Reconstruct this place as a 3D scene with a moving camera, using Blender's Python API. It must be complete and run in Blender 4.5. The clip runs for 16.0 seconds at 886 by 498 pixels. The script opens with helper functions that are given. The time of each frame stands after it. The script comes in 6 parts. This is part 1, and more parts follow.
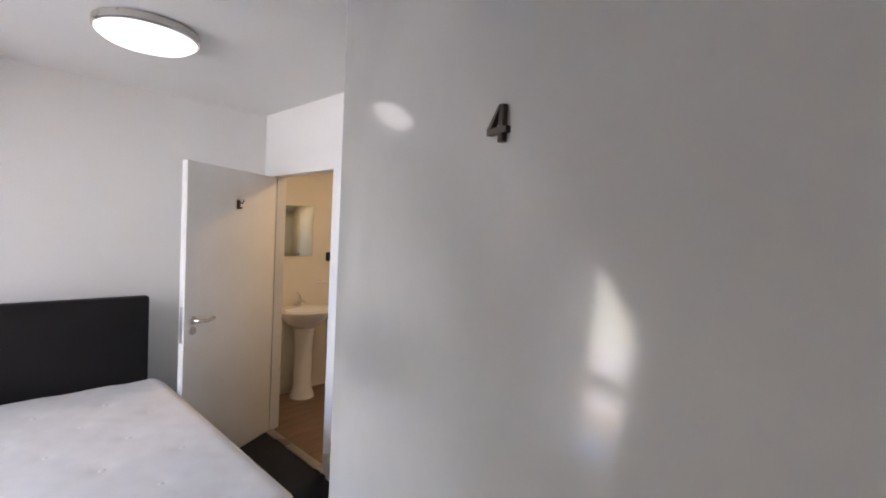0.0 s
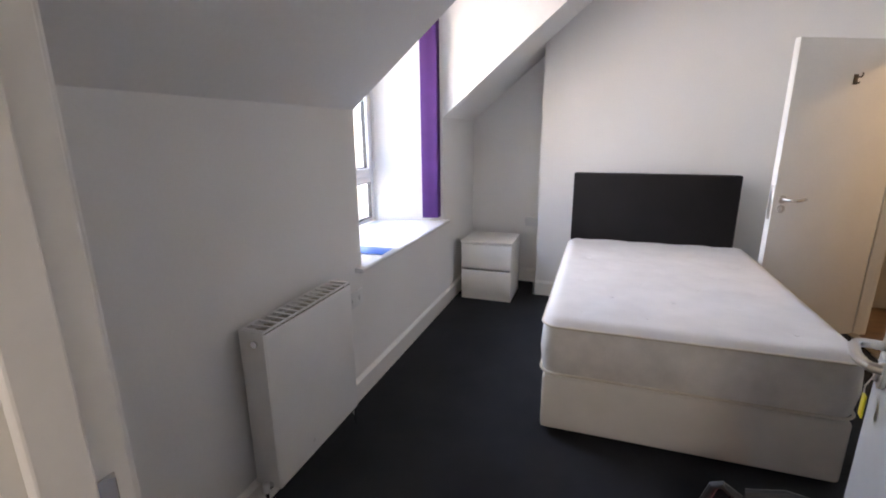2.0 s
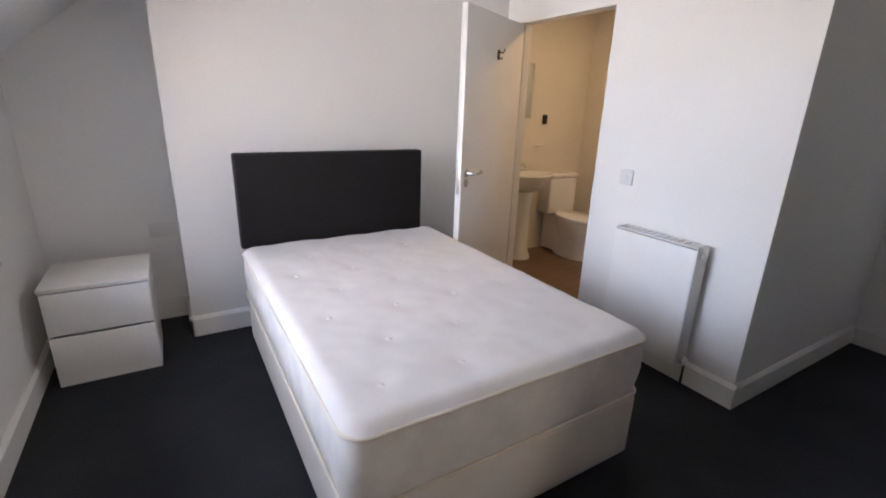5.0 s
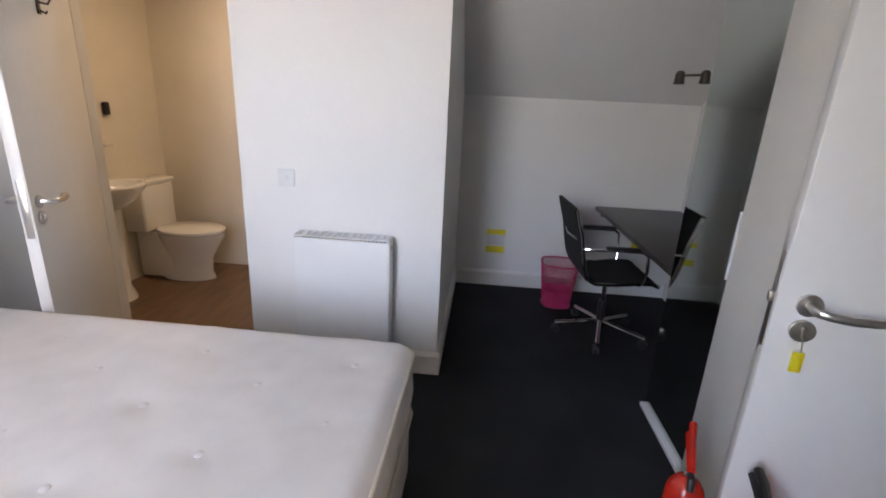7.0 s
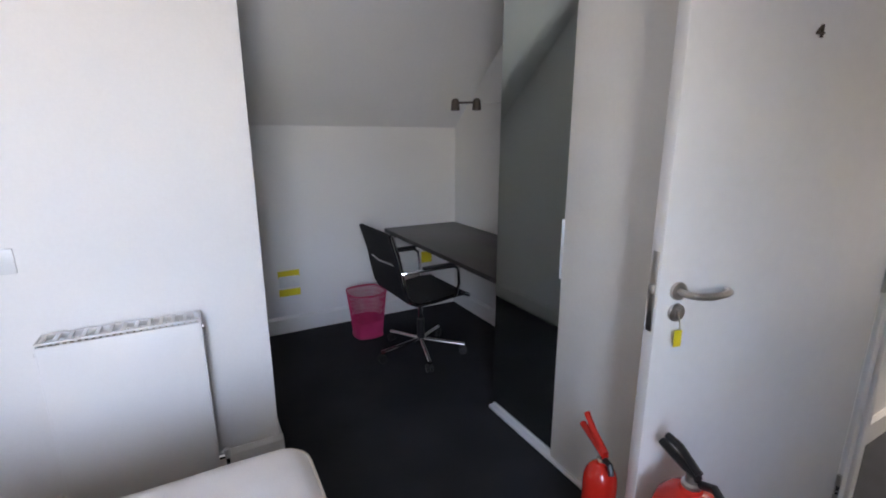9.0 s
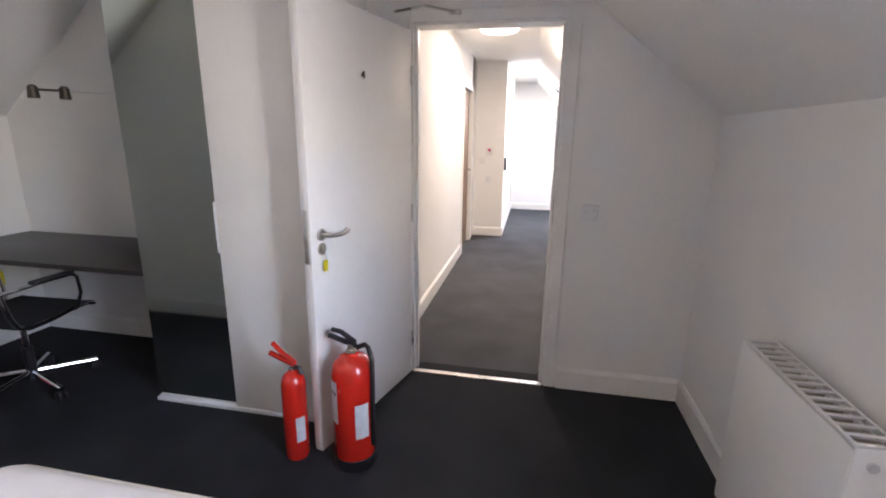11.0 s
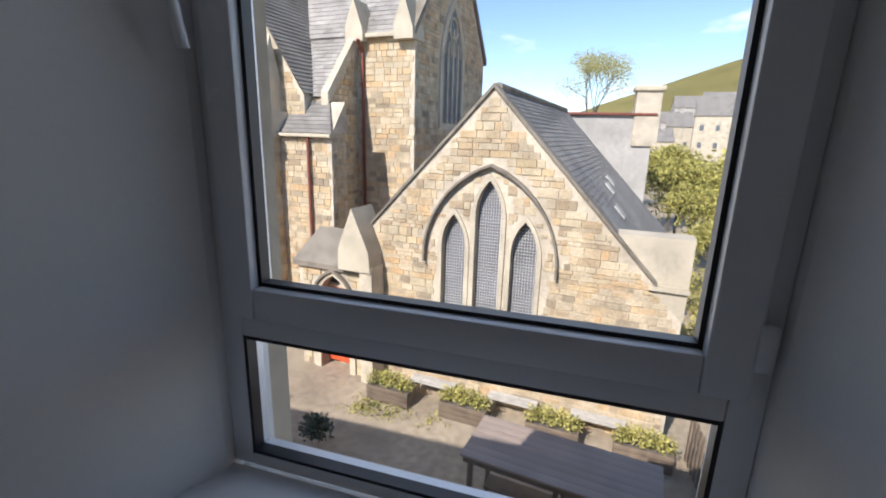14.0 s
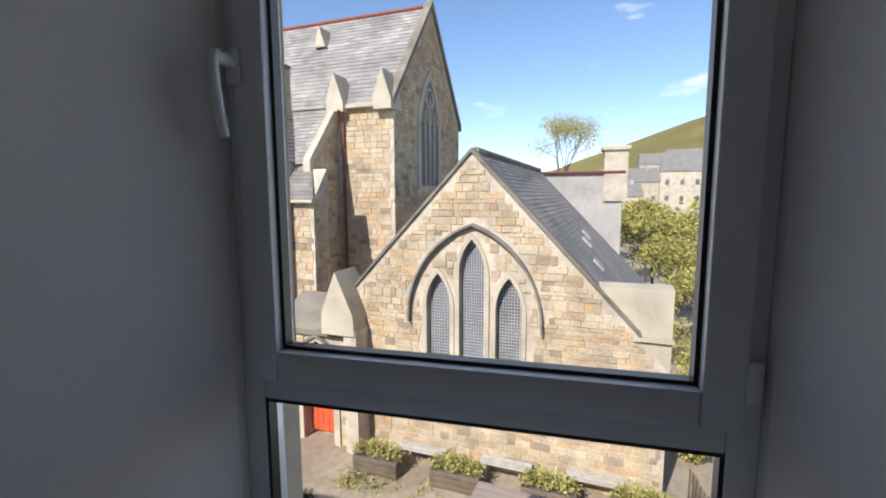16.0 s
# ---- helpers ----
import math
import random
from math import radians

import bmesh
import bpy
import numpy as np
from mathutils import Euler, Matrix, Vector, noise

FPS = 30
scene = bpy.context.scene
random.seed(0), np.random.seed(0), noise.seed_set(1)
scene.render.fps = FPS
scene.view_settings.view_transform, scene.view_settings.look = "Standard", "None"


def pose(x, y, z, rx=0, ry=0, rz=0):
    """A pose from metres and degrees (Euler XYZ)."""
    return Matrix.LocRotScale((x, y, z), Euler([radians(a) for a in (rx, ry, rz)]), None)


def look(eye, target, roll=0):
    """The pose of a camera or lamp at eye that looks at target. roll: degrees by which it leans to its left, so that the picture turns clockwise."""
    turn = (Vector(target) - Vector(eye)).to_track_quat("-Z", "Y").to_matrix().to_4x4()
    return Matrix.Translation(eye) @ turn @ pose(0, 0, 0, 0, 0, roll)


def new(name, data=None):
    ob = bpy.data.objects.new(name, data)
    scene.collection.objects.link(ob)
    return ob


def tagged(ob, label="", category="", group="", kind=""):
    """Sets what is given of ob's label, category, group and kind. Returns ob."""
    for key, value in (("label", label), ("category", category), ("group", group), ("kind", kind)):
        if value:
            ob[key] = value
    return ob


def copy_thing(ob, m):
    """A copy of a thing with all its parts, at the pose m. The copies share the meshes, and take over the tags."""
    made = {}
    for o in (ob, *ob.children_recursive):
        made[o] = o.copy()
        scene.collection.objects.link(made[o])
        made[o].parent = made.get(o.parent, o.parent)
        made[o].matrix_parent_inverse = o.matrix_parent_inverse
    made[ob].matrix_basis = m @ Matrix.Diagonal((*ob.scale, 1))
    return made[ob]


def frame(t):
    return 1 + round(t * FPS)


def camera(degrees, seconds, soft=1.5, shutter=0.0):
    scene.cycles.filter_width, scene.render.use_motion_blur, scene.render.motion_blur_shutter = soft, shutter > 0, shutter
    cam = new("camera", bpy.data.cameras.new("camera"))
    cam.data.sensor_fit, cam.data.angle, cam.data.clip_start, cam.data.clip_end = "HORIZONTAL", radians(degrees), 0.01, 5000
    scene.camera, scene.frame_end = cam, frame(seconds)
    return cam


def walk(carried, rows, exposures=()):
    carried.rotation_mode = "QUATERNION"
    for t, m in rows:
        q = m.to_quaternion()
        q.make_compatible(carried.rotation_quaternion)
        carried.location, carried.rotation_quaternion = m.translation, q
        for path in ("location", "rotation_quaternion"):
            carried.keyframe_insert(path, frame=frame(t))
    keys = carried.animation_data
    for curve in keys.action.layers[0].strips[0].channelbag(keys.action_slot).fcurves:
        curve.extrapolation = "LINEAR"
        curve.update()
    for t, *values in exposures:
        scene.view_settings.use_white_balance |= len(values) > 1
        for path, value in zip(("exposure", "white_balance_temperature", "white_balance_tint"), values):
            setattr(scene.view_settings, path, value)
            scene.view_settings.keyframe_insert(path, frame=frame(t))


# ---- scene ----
cam = camera(88.7, 16.0, soft=1.9)
# light levels
WINDOW_W, BATH_W, COR_W, ROOF_W = 1.85, 0.60, 1.75, 2.7
EXPOSURES = [(0, 4.05, 6350, 18), (1.5, 4.1, 6500, 18), (3.2, 4.18, 6650, 18), (5.5, 4.02, 6600, 19), (6.5, 4.05, 6650, 18), (7.4, 4.0, 6550, 18), (8.2, 3.95, 6250, 17), (9.2, 4.2, 6400, 18), (11.0, 4.6, 6650, 20), (11.6, 4.2, 6500, 18), (12.0, 3.25, 6200, 17), (12.5, 2.3, 5900, 15), (13.0, 1.6, 5850, 14), (13.5, 0.95, 6000, 13), (14.2, 0.4, 6200, 13), (16.0, 0.36, 6200, 13)]
PATH = [
    (0, (1.355, 0.214, 1.611), (2.802, 1.593, 1.537), 2.7),
    (0.5, (1.21, 0.091, 1.547), (2.122, 1.859, 1.339), 1.5),
    (1, (1.159, -0.062, 1.502), (1.454, 1.885, 1.155), -0.4),
    (1.5, (1.17, -0.175, 1.475), (0.93, 1.761, 1.038), 0.3),
    (2, (1.192, -0.266, 1.438), (0.554, 1.563, 0.94), -0.5),
    (2.5, (1.201, -0.298, 1.425), (0.492, 1.495, 0.892), -0.7),
    (3, (1.2, -0.208, 1.424), (0.634, 1.627, 0.865), 0.6),
    (3.2, (1.183, -0.132, 1.423), (0.741, 1.734, 0.854), 1.6),
    (5.3, (0.662, 0.936, 1.406), (1.86, 2.412, 0.785), 2.1),
    (5.5, (0.683, 1.024, 1.407), (2.008, 2.385, 0.781), 2.5),
    (6, (0.738, 1.204, 1.404), (2.36, 2.206, 0.8), 4.1),
    (6.5, (0.74, 1.356, 1.404), (2.567, 1.925, 0.823), 2.5),
    (7, (0.745, 1.516, 1.402), (2.653, 1.667, 0.821), 2.8),
    (7.5, (0.867, 1.641, 1.407), (2.768, 1.383, 0.84), 3.7),
    (8, (0.946, 1.746, 1.437), (2.773, 1.146, 0.886), 3.7),
    (8.2, (0.957, 1.76, 1.435), (2.761, 1.082, 0.901), 2.9),
    (10.3, (1.082, 2.31, 1.431), (2.154, 0.687, 0.966), -0.4),
    (10.5, (1.049, 2.366, 1.442), (1.878, 0.609, 0.963), 0.7),
    (11, (0.88, 2.51, 1.44), (1.252, 0.606, 0.955), 0.8),
    (11.5, (0.76, 2.689, 1.439), (0.837, 0.759, 0.919), 0.1),
    (12, (0.702, 2.806, 1.399), (0.35, 0.919, 0.838), -0.3),
    (12.5, (0.629, 2.836, 1.409), (-0.311, 1.172, 0.819), 0.0),
    (13, (0.463, 2.757, 1.419), (-0.926, 1.433, 0.854), 0.8),
    (13.5, (0.288, 2.699, 1.448), (-1.411, 1.792, 0.909), 2.3),
    (14, (0.18, 2.698, 1.48), (-1.676, 2.14, 0.987), 1.6),
    (14.5, (0.133, 2.71, 1.541), (-1.795, 2.329, 1.169), -0.1),
    (15, (0.142, 2.716, 1.569), (-1.808, 2.377, 1.285), -0.3),
    (15.5, (0.163, 2.704, 1.558), (-1.792, 2.363, 1.307), -0.2),
    (16, (0.279, 2.662, 1.497), (-1.644, 2.168, 1.261), -0.2),
]
walk(cam, [(t, look(eye, target, roll)) for t, eye, target, roll in PATH], EXPOSURES)

# ---- world, sun, lights ----
world = bpy.data.worlds.new("world")
scene.world = world
world.use_nodes = True
wn = world.node_tree.nodes
sky = wn.new("ShaderNodeTexSky")
sky.sky_type = "NISHITA"
sky.sun_disc = False
SUN_EL, SUN_AZ = 42.0, 111.0      # degrees; azimuth clockwise from +y
sky.sun_elevation = radians(SUN_EL)
sky.sun_rotation = radians(SUN_AZ)
sky.dust_density, sky.ozone_density = 0.15, 3.0
# small fair-weather clouds low over the horizon
wl = world.node_tree.links
tc, mpw, cn, cr, cm = wn.new("ShaderNodeTexCoord"), wn.new("ShaderNodeMapping"), wn.new("ShaderNodeTexNoise"), wn.new("ShaderNodeMapRange"), wn.new("ShaderNodeMix")
mpw.inputs["Scale"].default_value = (2.2, 2.2, 8.0)
cn.inputs["Scale"].default_value, cn.inputs["Detail"].default_value, cn.inputs["Roughness"].default_value = 2.3, 6, 0.55
cr.inputs[1].default_value, cr.inputs[2].default_value, cr.inputs[4].default_value = 0.60, 0.76, 0.85
cm.data_type = "RGBA"
cm.inputs[7].default_value = (7.0, 7.2, 7.4, 1)
wl.new(tc.outputs["Generated"], mpw.inputs[0])
wl.new(mpw.outputs[0], cn.inputs[0])
wl.new(cn.outputs[0], cr.inputs[0])
wl.new(cr.outputs[0], cm.inputs[0])
wl.new(sky.outputs[0], cm.inputs[6])
wl.new(cm.outputs[2], wn["Background"].inputs[0])
wn["Background"].inputs[1].default_value = 0.15


def lamp(name, kind, m, power, colour, **more):
    data = bpy.data.lights.new(name, kind)
    data.energy, data.color = power, colour
    ob = new(name, data)
    ob.matrix_world = m
    if kind == "AREA":
        data.shape = more.get("shape", "RECTANGLE")
        data.size, data.size_y = more["size"], more.get("size_y", more["size"])
        data.spread = radians(more.get("spread", 180))
    if kind == "SUN":
        data.angle = radians(more["angle"])
    return ob


_el, _az = radians(SUN_EL), radians(SUN_AZ)
SUN_DIR = Vector((math.sin(_az) * math.cos(_el), math.cos(_az) * math.cos(_el), math.sin(_el)))
lamp("sun", "SUN", look(SUN_DIR * 100, (0, 0, 0)), 5.0, (1.0, 0.95, 0.87), angle=0.55)
# daylight of the sky through the bedroom window
lamp("window_daylight", "AREA", look((-0.66, 2.5, 1.55), (1.0, 2.5, 1.35)), WINDOW_W, (0.86, 0.92, 1.0), size=0.85, size_y=1.4, spread=120)
# the round ceiling fittings
lamp("bathroom_lamp_light", "AREA", look((3.75, 3.1, 2.365), (3.75, 3.1, 0)), BATH_W, (1.0, 0.70, 0.38), size=0.26, shape="DISK")
lamp("corridor_lamp_light", "AREA", look((1.27, -2.1, 2.365), (1.27, -2.1, 0)), COR_W, (1.0, 0.88, 0.72), size=0.28, shape="DISK")
lamp("rooflight_daylight", "AREA", look((0.47, -5.1, 2.06), (1.15, -5.1, 0.9)), ROOF_W, (0.86, 0.93, 1.0), size=0.4, size_y=0.9)


# ---- materials ----
def material(name, colour, rough=0.5, metal=0.0, var=0.06, scale=6.0, fine=120.0, bump=0.05, depth=0.002, coat=0.0, island=0.0, obj=0.0, stretch=(1, 1, 1), emit=None, spec=0.5, fine_var=None, colour2=None):
    m = bpy.data.materials.new(name)
    m.use_nodes = True
    n, l = m.node_tree.nodes, m.node_tree.links
    b = n["Principled BSDF"]
    b.inputs["Roughness"].default_value = rough
    b.inputs["Metallic"].default_value = metal
    b.inputs["Coat Weight"].default_value = coat
    b.inputs["Specular IOR Level"].default_value = spec
    if emit:
        b.inputs["Emission Color"].default_value = (*emit[0], 1)
        b.inputs["Emission Strength"].default_value = emit[1]
    co = n.new("ShaderNodeNewGeometry")
    mp = n.new("ShaderNodeMapping")
    mp.inputs["Scale"].default_value = stretch
    l.new(co.outputs["Position"], mp.inputs[0])
    big = n.new("ShaderNodeTexNoise")
    big.inputs["Scale"].default_value, big.inputs["Detail"].default_value = scale, 4
    small = n.new("ShaderNodeTexNoise")
    small.inputs["Scale"].default_value, small.inputs["Detail"].default_value = fine, 3
    l.new(mp.outputs[0], big.inputs[0])
    l.new(mp.outputs[0], small.inputs[0])
    lo = [max(0, c * (1 - var * 2)) for c in colour]
    hi = [min(1, c * (1 + var * 2)) for c in (colour2 or colour)]
    ramp = n.new("ShaderNodeMix")
    ramp.data_type = "RGBA"
    ramp.inputs[6].default_value, ramp.inputs[7].default_value = (*lo, 1), (*hi, 1)
    st = n.new("ShaderNodeMapRange")
    st.inputs[1].default_value, st.inputs[2].default_value = 0.3, 0.7
    l.new(big.outputs[0], st.inputs[0])
    l.new(st.outputs[0], ramp.inputs[0])
    hsv = n.new("ShaderNodeHueSaturation")
    l.new(ramp.outputs[2], hsv.inputs["Color"])
    fv = n.new("ShaderNodeMapRange")
    k = var if fine_var is None else fine_var
    fv.inputs[1].default_value, fv.inputs[2].default_value, fv.inputs[3].default_value, fv.inputs[4].default_value = 0.3, 0.7, 1 - k, 1 + k
    l.new(small.outputs[0], fv.inputs[0])
    last = fv.outputs[0]
    for amount, source in ((island, co.outputs["Random Per Island"]), (obj, None)):
        if amount:
            if source is None:
                source = n.new("ShaderNodeObjectInfo").outputs["Random"]
            r = n.new("ShaderNodeMapRange")
            r.inputs[3].default_value, r.inputs[4].default_value = 1 - amount, 1 + amount
            l.new(source, r.inputs[0])
            mu = n.new("ShaderNodeMath")
            mu.operation = "MULTIPLY"
            l.new(last, mu.inputs[0])
            l.new(r.outputs[0], mu.inputs[1])
            last = mu.outputs[0]
    l.new(last, hsv.inputs["Value"])
    l.new(hsv.outputs[0], b.inputs["Base Color"])
    rr = n.new("ShaderNodeMapRange")
    rr.inputs[3].default_value, rr.inputs[4].default_value = max(0.02, rough - 0.06), min(1, rough + 0.06)
    l.new(big.outputs[0], rr.inputs[0])
    l.new(rr.outputs[0], b.inputs["Roughness"])
    if bump:
        bp = n.new("ShaderNodeBump")
        bp.inputs["Strength"].default_value, bp.inputs["Distance"].default_value = bump, depth
        l.new(small.outputs[0], bp.inputs["Height"])
        l.new(bp.outputs[0], b.inputs["Normal"])
    return m


M_WALL = material("wall_paint", (0.80, 0.785, 0.76), 0.7, var=0.012, scale=1.6, fine=90, bump=0.12, depth=0.001)
M_CEIL = material("ceiling_paint", (0.80, 0.79, 0.77), 0.8, var=0.012, scale=1.5, fine=60, bump=0.1, depth=0.001)
M_BATHWALL = material("bathroom_panel", (0.76, 0.71, 0.62), 0.35, var=0.015, scale=3, fine=40, bump=0.03)
M_GLOSS = material("white_gloss_paint", (0.80, 0.79, 0.77), 0.10, var=0.012, scale=3, fine=30, bump=0.06, depth=0.0015, coat=0.0)
M_TRIM = material("white_trim_paint", (0.80, 0.785, 0.75), 0.35, var=0.012, scale=4, fine=60, bump=0.04)
M_CARPET = material("charcoal_carpet", (0.027, 0.028, 0.032), 0.95, var=0.10, scale=3, fine=420, bump=0.7, depth=0.004, fine_var=0.35, spec=0.15)
M_CORCARPET = material("grey_carpet", (0.075, 0.077, 0.084), 0.95, var=0.08, scale=3, fine=420, bump=0.7, depth=0.004, fine_var=0.3, spec=0.15)
M_VINYL = material("brown_vinyl", (0.16, 0.095, 0.055), 0.4, var=0.15, scale=3, fine=60, bump=0.05, stretch=(1, 6, 1))
M_MATTRESS = material("quilted_white_fabric", (0.70, 0.665, 0.635), 0.85, var=0.02, scale=9, fine=260, bump=0.18, depth=0.0014)
M_MATSIDE = material("mattress_border_fabric", (0.66, 0.63, 0.58), 0.85, var=0.03, scale=9, fine=220, bump=0.35, depth=0.003, colour2=(0.72, 0.69, 0.64))
M_DIVAN = material("cream_divan_fabric", (0.70, 0.66, 0.59), 0.85, var=0.02, scale=8, fine=260, bump=0.25)
M_PIPING = material("cream_piping", (0.66, 0.60, 0.50), 0.8, var=0.03)
M_HEAD = material("dark_brown_leatherette", (0.011, 0.009, 0.009), 0.55, spec=0.25, var=0.1, scale=5, fine=180, bump=0.15)
M_BLACK = material("black_plastic", (0.012, 0.012, 0.013), 0.45, var=0.05)
M_MESH = material("black_mesh_fabric", (0.010, 0.010, 0.012), 0.8, var=0.1, fine=300, bump=0.4)
M_CHROME = material("chrome", (0.75, 0.75, 0.76), 0.12, 1.0, var=0.02, bump=0)
M_STEEL = material("satin_steel", (0.55, 0.53, 0.50), 0.28, 1.0, var=0.03, bump=0.02)
M_DESK = material("dark_ash_laminate", (0.035, 0.029, 0.026), 0.35, var=0.18, scale=6, fine=70, bump=0.08, stretch=(1, 14, 1))
M_RAD = material("radiator_enamel", (0.80, 0.79, 0.77), 0.3, var=0.01, bump=0.02)
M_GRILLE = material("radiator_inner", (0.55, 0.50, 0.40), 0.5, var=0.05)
M_PVC = material("white_upvc", (0.80, 0.81, 0.82), 0.25, var=0.008, bump=0.02)
M_GASKET = material("black_gasket", (0.01, 0.01, 0.012), 0.5, var=0.05)
M_PURPLE = material("purple_blind_fabric", (0.085, 0.025, 0.16), 0.85, var=0.06, fine=250, bump=0.2)
M_RED = material("red_enamel", (0.58, 0.022, 0.012), 0.25, var=0.04, coat=0.4, bump=0.01)
M_PAPERLABEL = material("pale_label", (0.62, 0.64, 0.66), 0.5, var=0.05, scale=40)
M_YELLOW = material("yellow_plastic", (0.75, 0.62, 0.02), 0.4, var=0.04)
M_PINK = material("pink_mesh_metal", (0.50, 0.035, 0.12), 0.45, var=0.06)
M_BLUE = material("blue_printed_card", (0.01, 0.12, 0.55), 0.3, var=0.03)
M_VIOLET = material("violet_plastic", (0.07, 0.03, 0.17), 0.3, var=0.05)
M_CERAMIC = material("white_ceramic", (0.80, 0.79, 0.76), 0.1, var=0.01, bump=0)
M_WOOD = material("oak_veneer", (0.20, 0.10, 0.05), 0.45, var=0.15, scale=5, fine=50, stretch=(8, 8, 1))
M_PLATE = material("white_switch_plastic", (0.72, 0.72, 0.71), 0.3, var=0.01, bump=0)
M_DARKMETAL = material("aged_bronze_metal", (0.10, 0.085, 0.07), 0.35, 0.9, var=0.05)
M_DIFFUSER = material("lit_opal_diffuser", (0.9, 0.9, 0.88), 0.4, var=0.0, bump=0, emit=((1.0, 0.95, 0.88), 0.075))
M_MIRROR = material("mirror_silver", (0.62, 0.67, 0.64), 0.02, 1.0, var=0.0, bump=0)
M_MIRROR.node_tree.nodes["Principled BSDF"].inputs["Roughness"].default_value = 0.01


def glass_material():
    m = bpy.data.materials.new("window_glass")
    m.use_nodes = True
    n, l = m.node_tree.nodes, m.node_tree.links
    out = n["Material Output"]
    tr, gl, mix, fr = n.new("ShaderNodeBsdfTransparent"), n.new("ShaderNodeBsdfGlossy"), n.new("ShaderNodeMixShader"), n.new("ShaderNodeLayerWeight")
    gl.inputs["Roughness"].default_value = 0.02
    fr.inputs[0].default_value = 0.5
    pw_, ml = n.new("ShaderNodeMath"), n.new("ShaderNodeMath")
    pw_.operation, ml.operation = "POWER", "MULTIPLY_ADD"
    pw_.inputs[1].default_value = 4.0
    ml.inputs[1].default_value, ml.inputs[2].default_value = 0.5, 0.025
    l.new(fr.outputs["Facing"], pw_.inputs[0])
    l.new(pw_.outputs[0], ml.inputs[0])
    l.new(ml.outputs[0], mix.inputs[0])
    l.new(tr.outputs[0], mix.inputs[1])
    l.new(gl.outputs[0], mix.inputs[2])
    l.new(mix.outputs[0], out.inputs[0])
    return m


M_GLASS = glass_material()


# ---- mesh helpers ----
def box(bm, x0, y0, z0, x1, y1, z1, bevel=0.0, seg=2):
    r = bmesh.ops.create_cube(bm, size=1)
    vs = r["verts"]
    bmesh.ops.scale(bm, vec=(x1 - x0, y1 - y0, z1 - z0), verts=vs)
    bmesh.ops.translate(bm, vec=((x0 + x1) / 2, (y0 + y1) / 2, (z0 + z1) / 2), verts=vs)
    if bevel:
        es = list({e for v in vs for e in v.link_edges})
        bmesh.ops.bevel(bm, geom=es, offset=bevel, segments=seg, profile=0.5, affect="EDGES", clamp_overlap=True)
    return bm


def B(*a, **k):
    return box(bmesh.new(), *a, **k)


def prism(bm, pts, axis, a, b):
    """A polygon of (u, v) swept along an axis: x sweeps (y, z), y sweeps (x, z), z sweeps (x, y)."""
    def at(u, v, w):
        return {"x": (w, u, v), "y": (u, w, v), "z": (u, v, w)}[axis]
    lo = [bm.verts.new(at(u, v, a)) for u, v in pts]
    hi = [bm.verts.new(at(u, v, b)) for u, v in pts]
    fs = [bm.faces.new(lo), bm.faces.new(hi)]
    for i in range(len(pts)):
        j = (i + 1) % len(pts)
        fs.append(bm.faces.new((lo[i], lo[j], hi[j], hi[i])))
    bmesh.ops.recalc_face_normals(bm, faces=fs)
    return bm


def cyl(bm, p0, p1, r0, r1=None, seg=16, bevel=0.0):
    p0, p1 = Vector(p0), Vector(p1)
    r1 = r0 if r1 is None else r1
    d = p1 - p0
    m = Matrix.Translation((p0 + p1) / 2) @ d.to_track_quat("Z", "Y").to_matrix().to_4x4()
    r = bmesh.ops.create_cone(bm, cap_ends=True, segments=seg, radius1=r0, radius2=r1, depth=d.length, matrix=m)
    if bevel:
        es = [e for e in {e for v in r["verts"] for e in v.link_edges} if any(len(f.verts) > 4 for f in e.link_faces)]
        bmesh.ops.bevel(bm, geom=es, offset=bevel, segments=3, profile=0.5, affect="EDGES", clamp_overlap=True)
    return bm


def tube(bm, pts, r, seg=10):
    """A round bar along a polyline."""
    pts = [Vector(p) for p in pts]
    rings, q, last = [], None, None
    for i, p in enumerate(pts):
        d = (pts[min(i + 1, len(pts) - 1)] - pts[max(i - 1, 0)]).normalized()
        q = d.to_track_quat("Z", "Y") if q is None else last.rotation_difference(d) @ q
        last = d
        rings.append([bm.verts.new(p + q @ Vector((math.cos(a) * r, math.sin(a) * r, 0))) for a in [2 * math.pi * k / seg for k in range(seg)]])
    for a, b in zip(rings, rings[1:]):
        for k in range(seg):
            bm.faces.new((a[k], a[(k + 1) % seg], b[(k + 1) % seg], b[k]))
    bm.faces.new(rings[0][::-1])
    bm.faces.new(rings[-1])
    return bm


def lathe(bm, prof, seg=28, centre=(0, 0), sx=1.0, sy=1.0):
    """A profile of (radius, z) turned about a vertical axis."""
    rings = [[bm.verts.new((centre[0] + r * sx * math.cos(2 * math.pi * k / seg), centre[1] + r * sy * math.sin(2 * math.pi * k / seg), z)) for k in range(seg)] for r, z in prof]
    for a, b in zip(rings, rings[1:]):
        for k in range(seg):
            bm.faces.new((a[k], a[(k + 1) % seg], b[(k + 1) % seg], b[k]))
    bm.faces.new(rings[0][::-1])
    bm.faces.new(rings[-1])
    return bm


def link(name, bm, mat, smooth=True):
    me = bpy.data.meshes.new(name)
    bmesh.ops.recalc_face_normals(bm, faces=bm.faces)
    bm.to_mesh(me)
    bm.free()
    me.materials.append(mat)
    if smooth:
        for p in me.polygons:
            p.use_smooth = True
        me.set_sharp_from_angle(angle=radians(35))
    return new(name, me)


def part(name, bm, mat, parent, label=""):
    ob = link(name, bm, mat)
    ob.parent = parent
    return tagged(ob, label) if label else ob


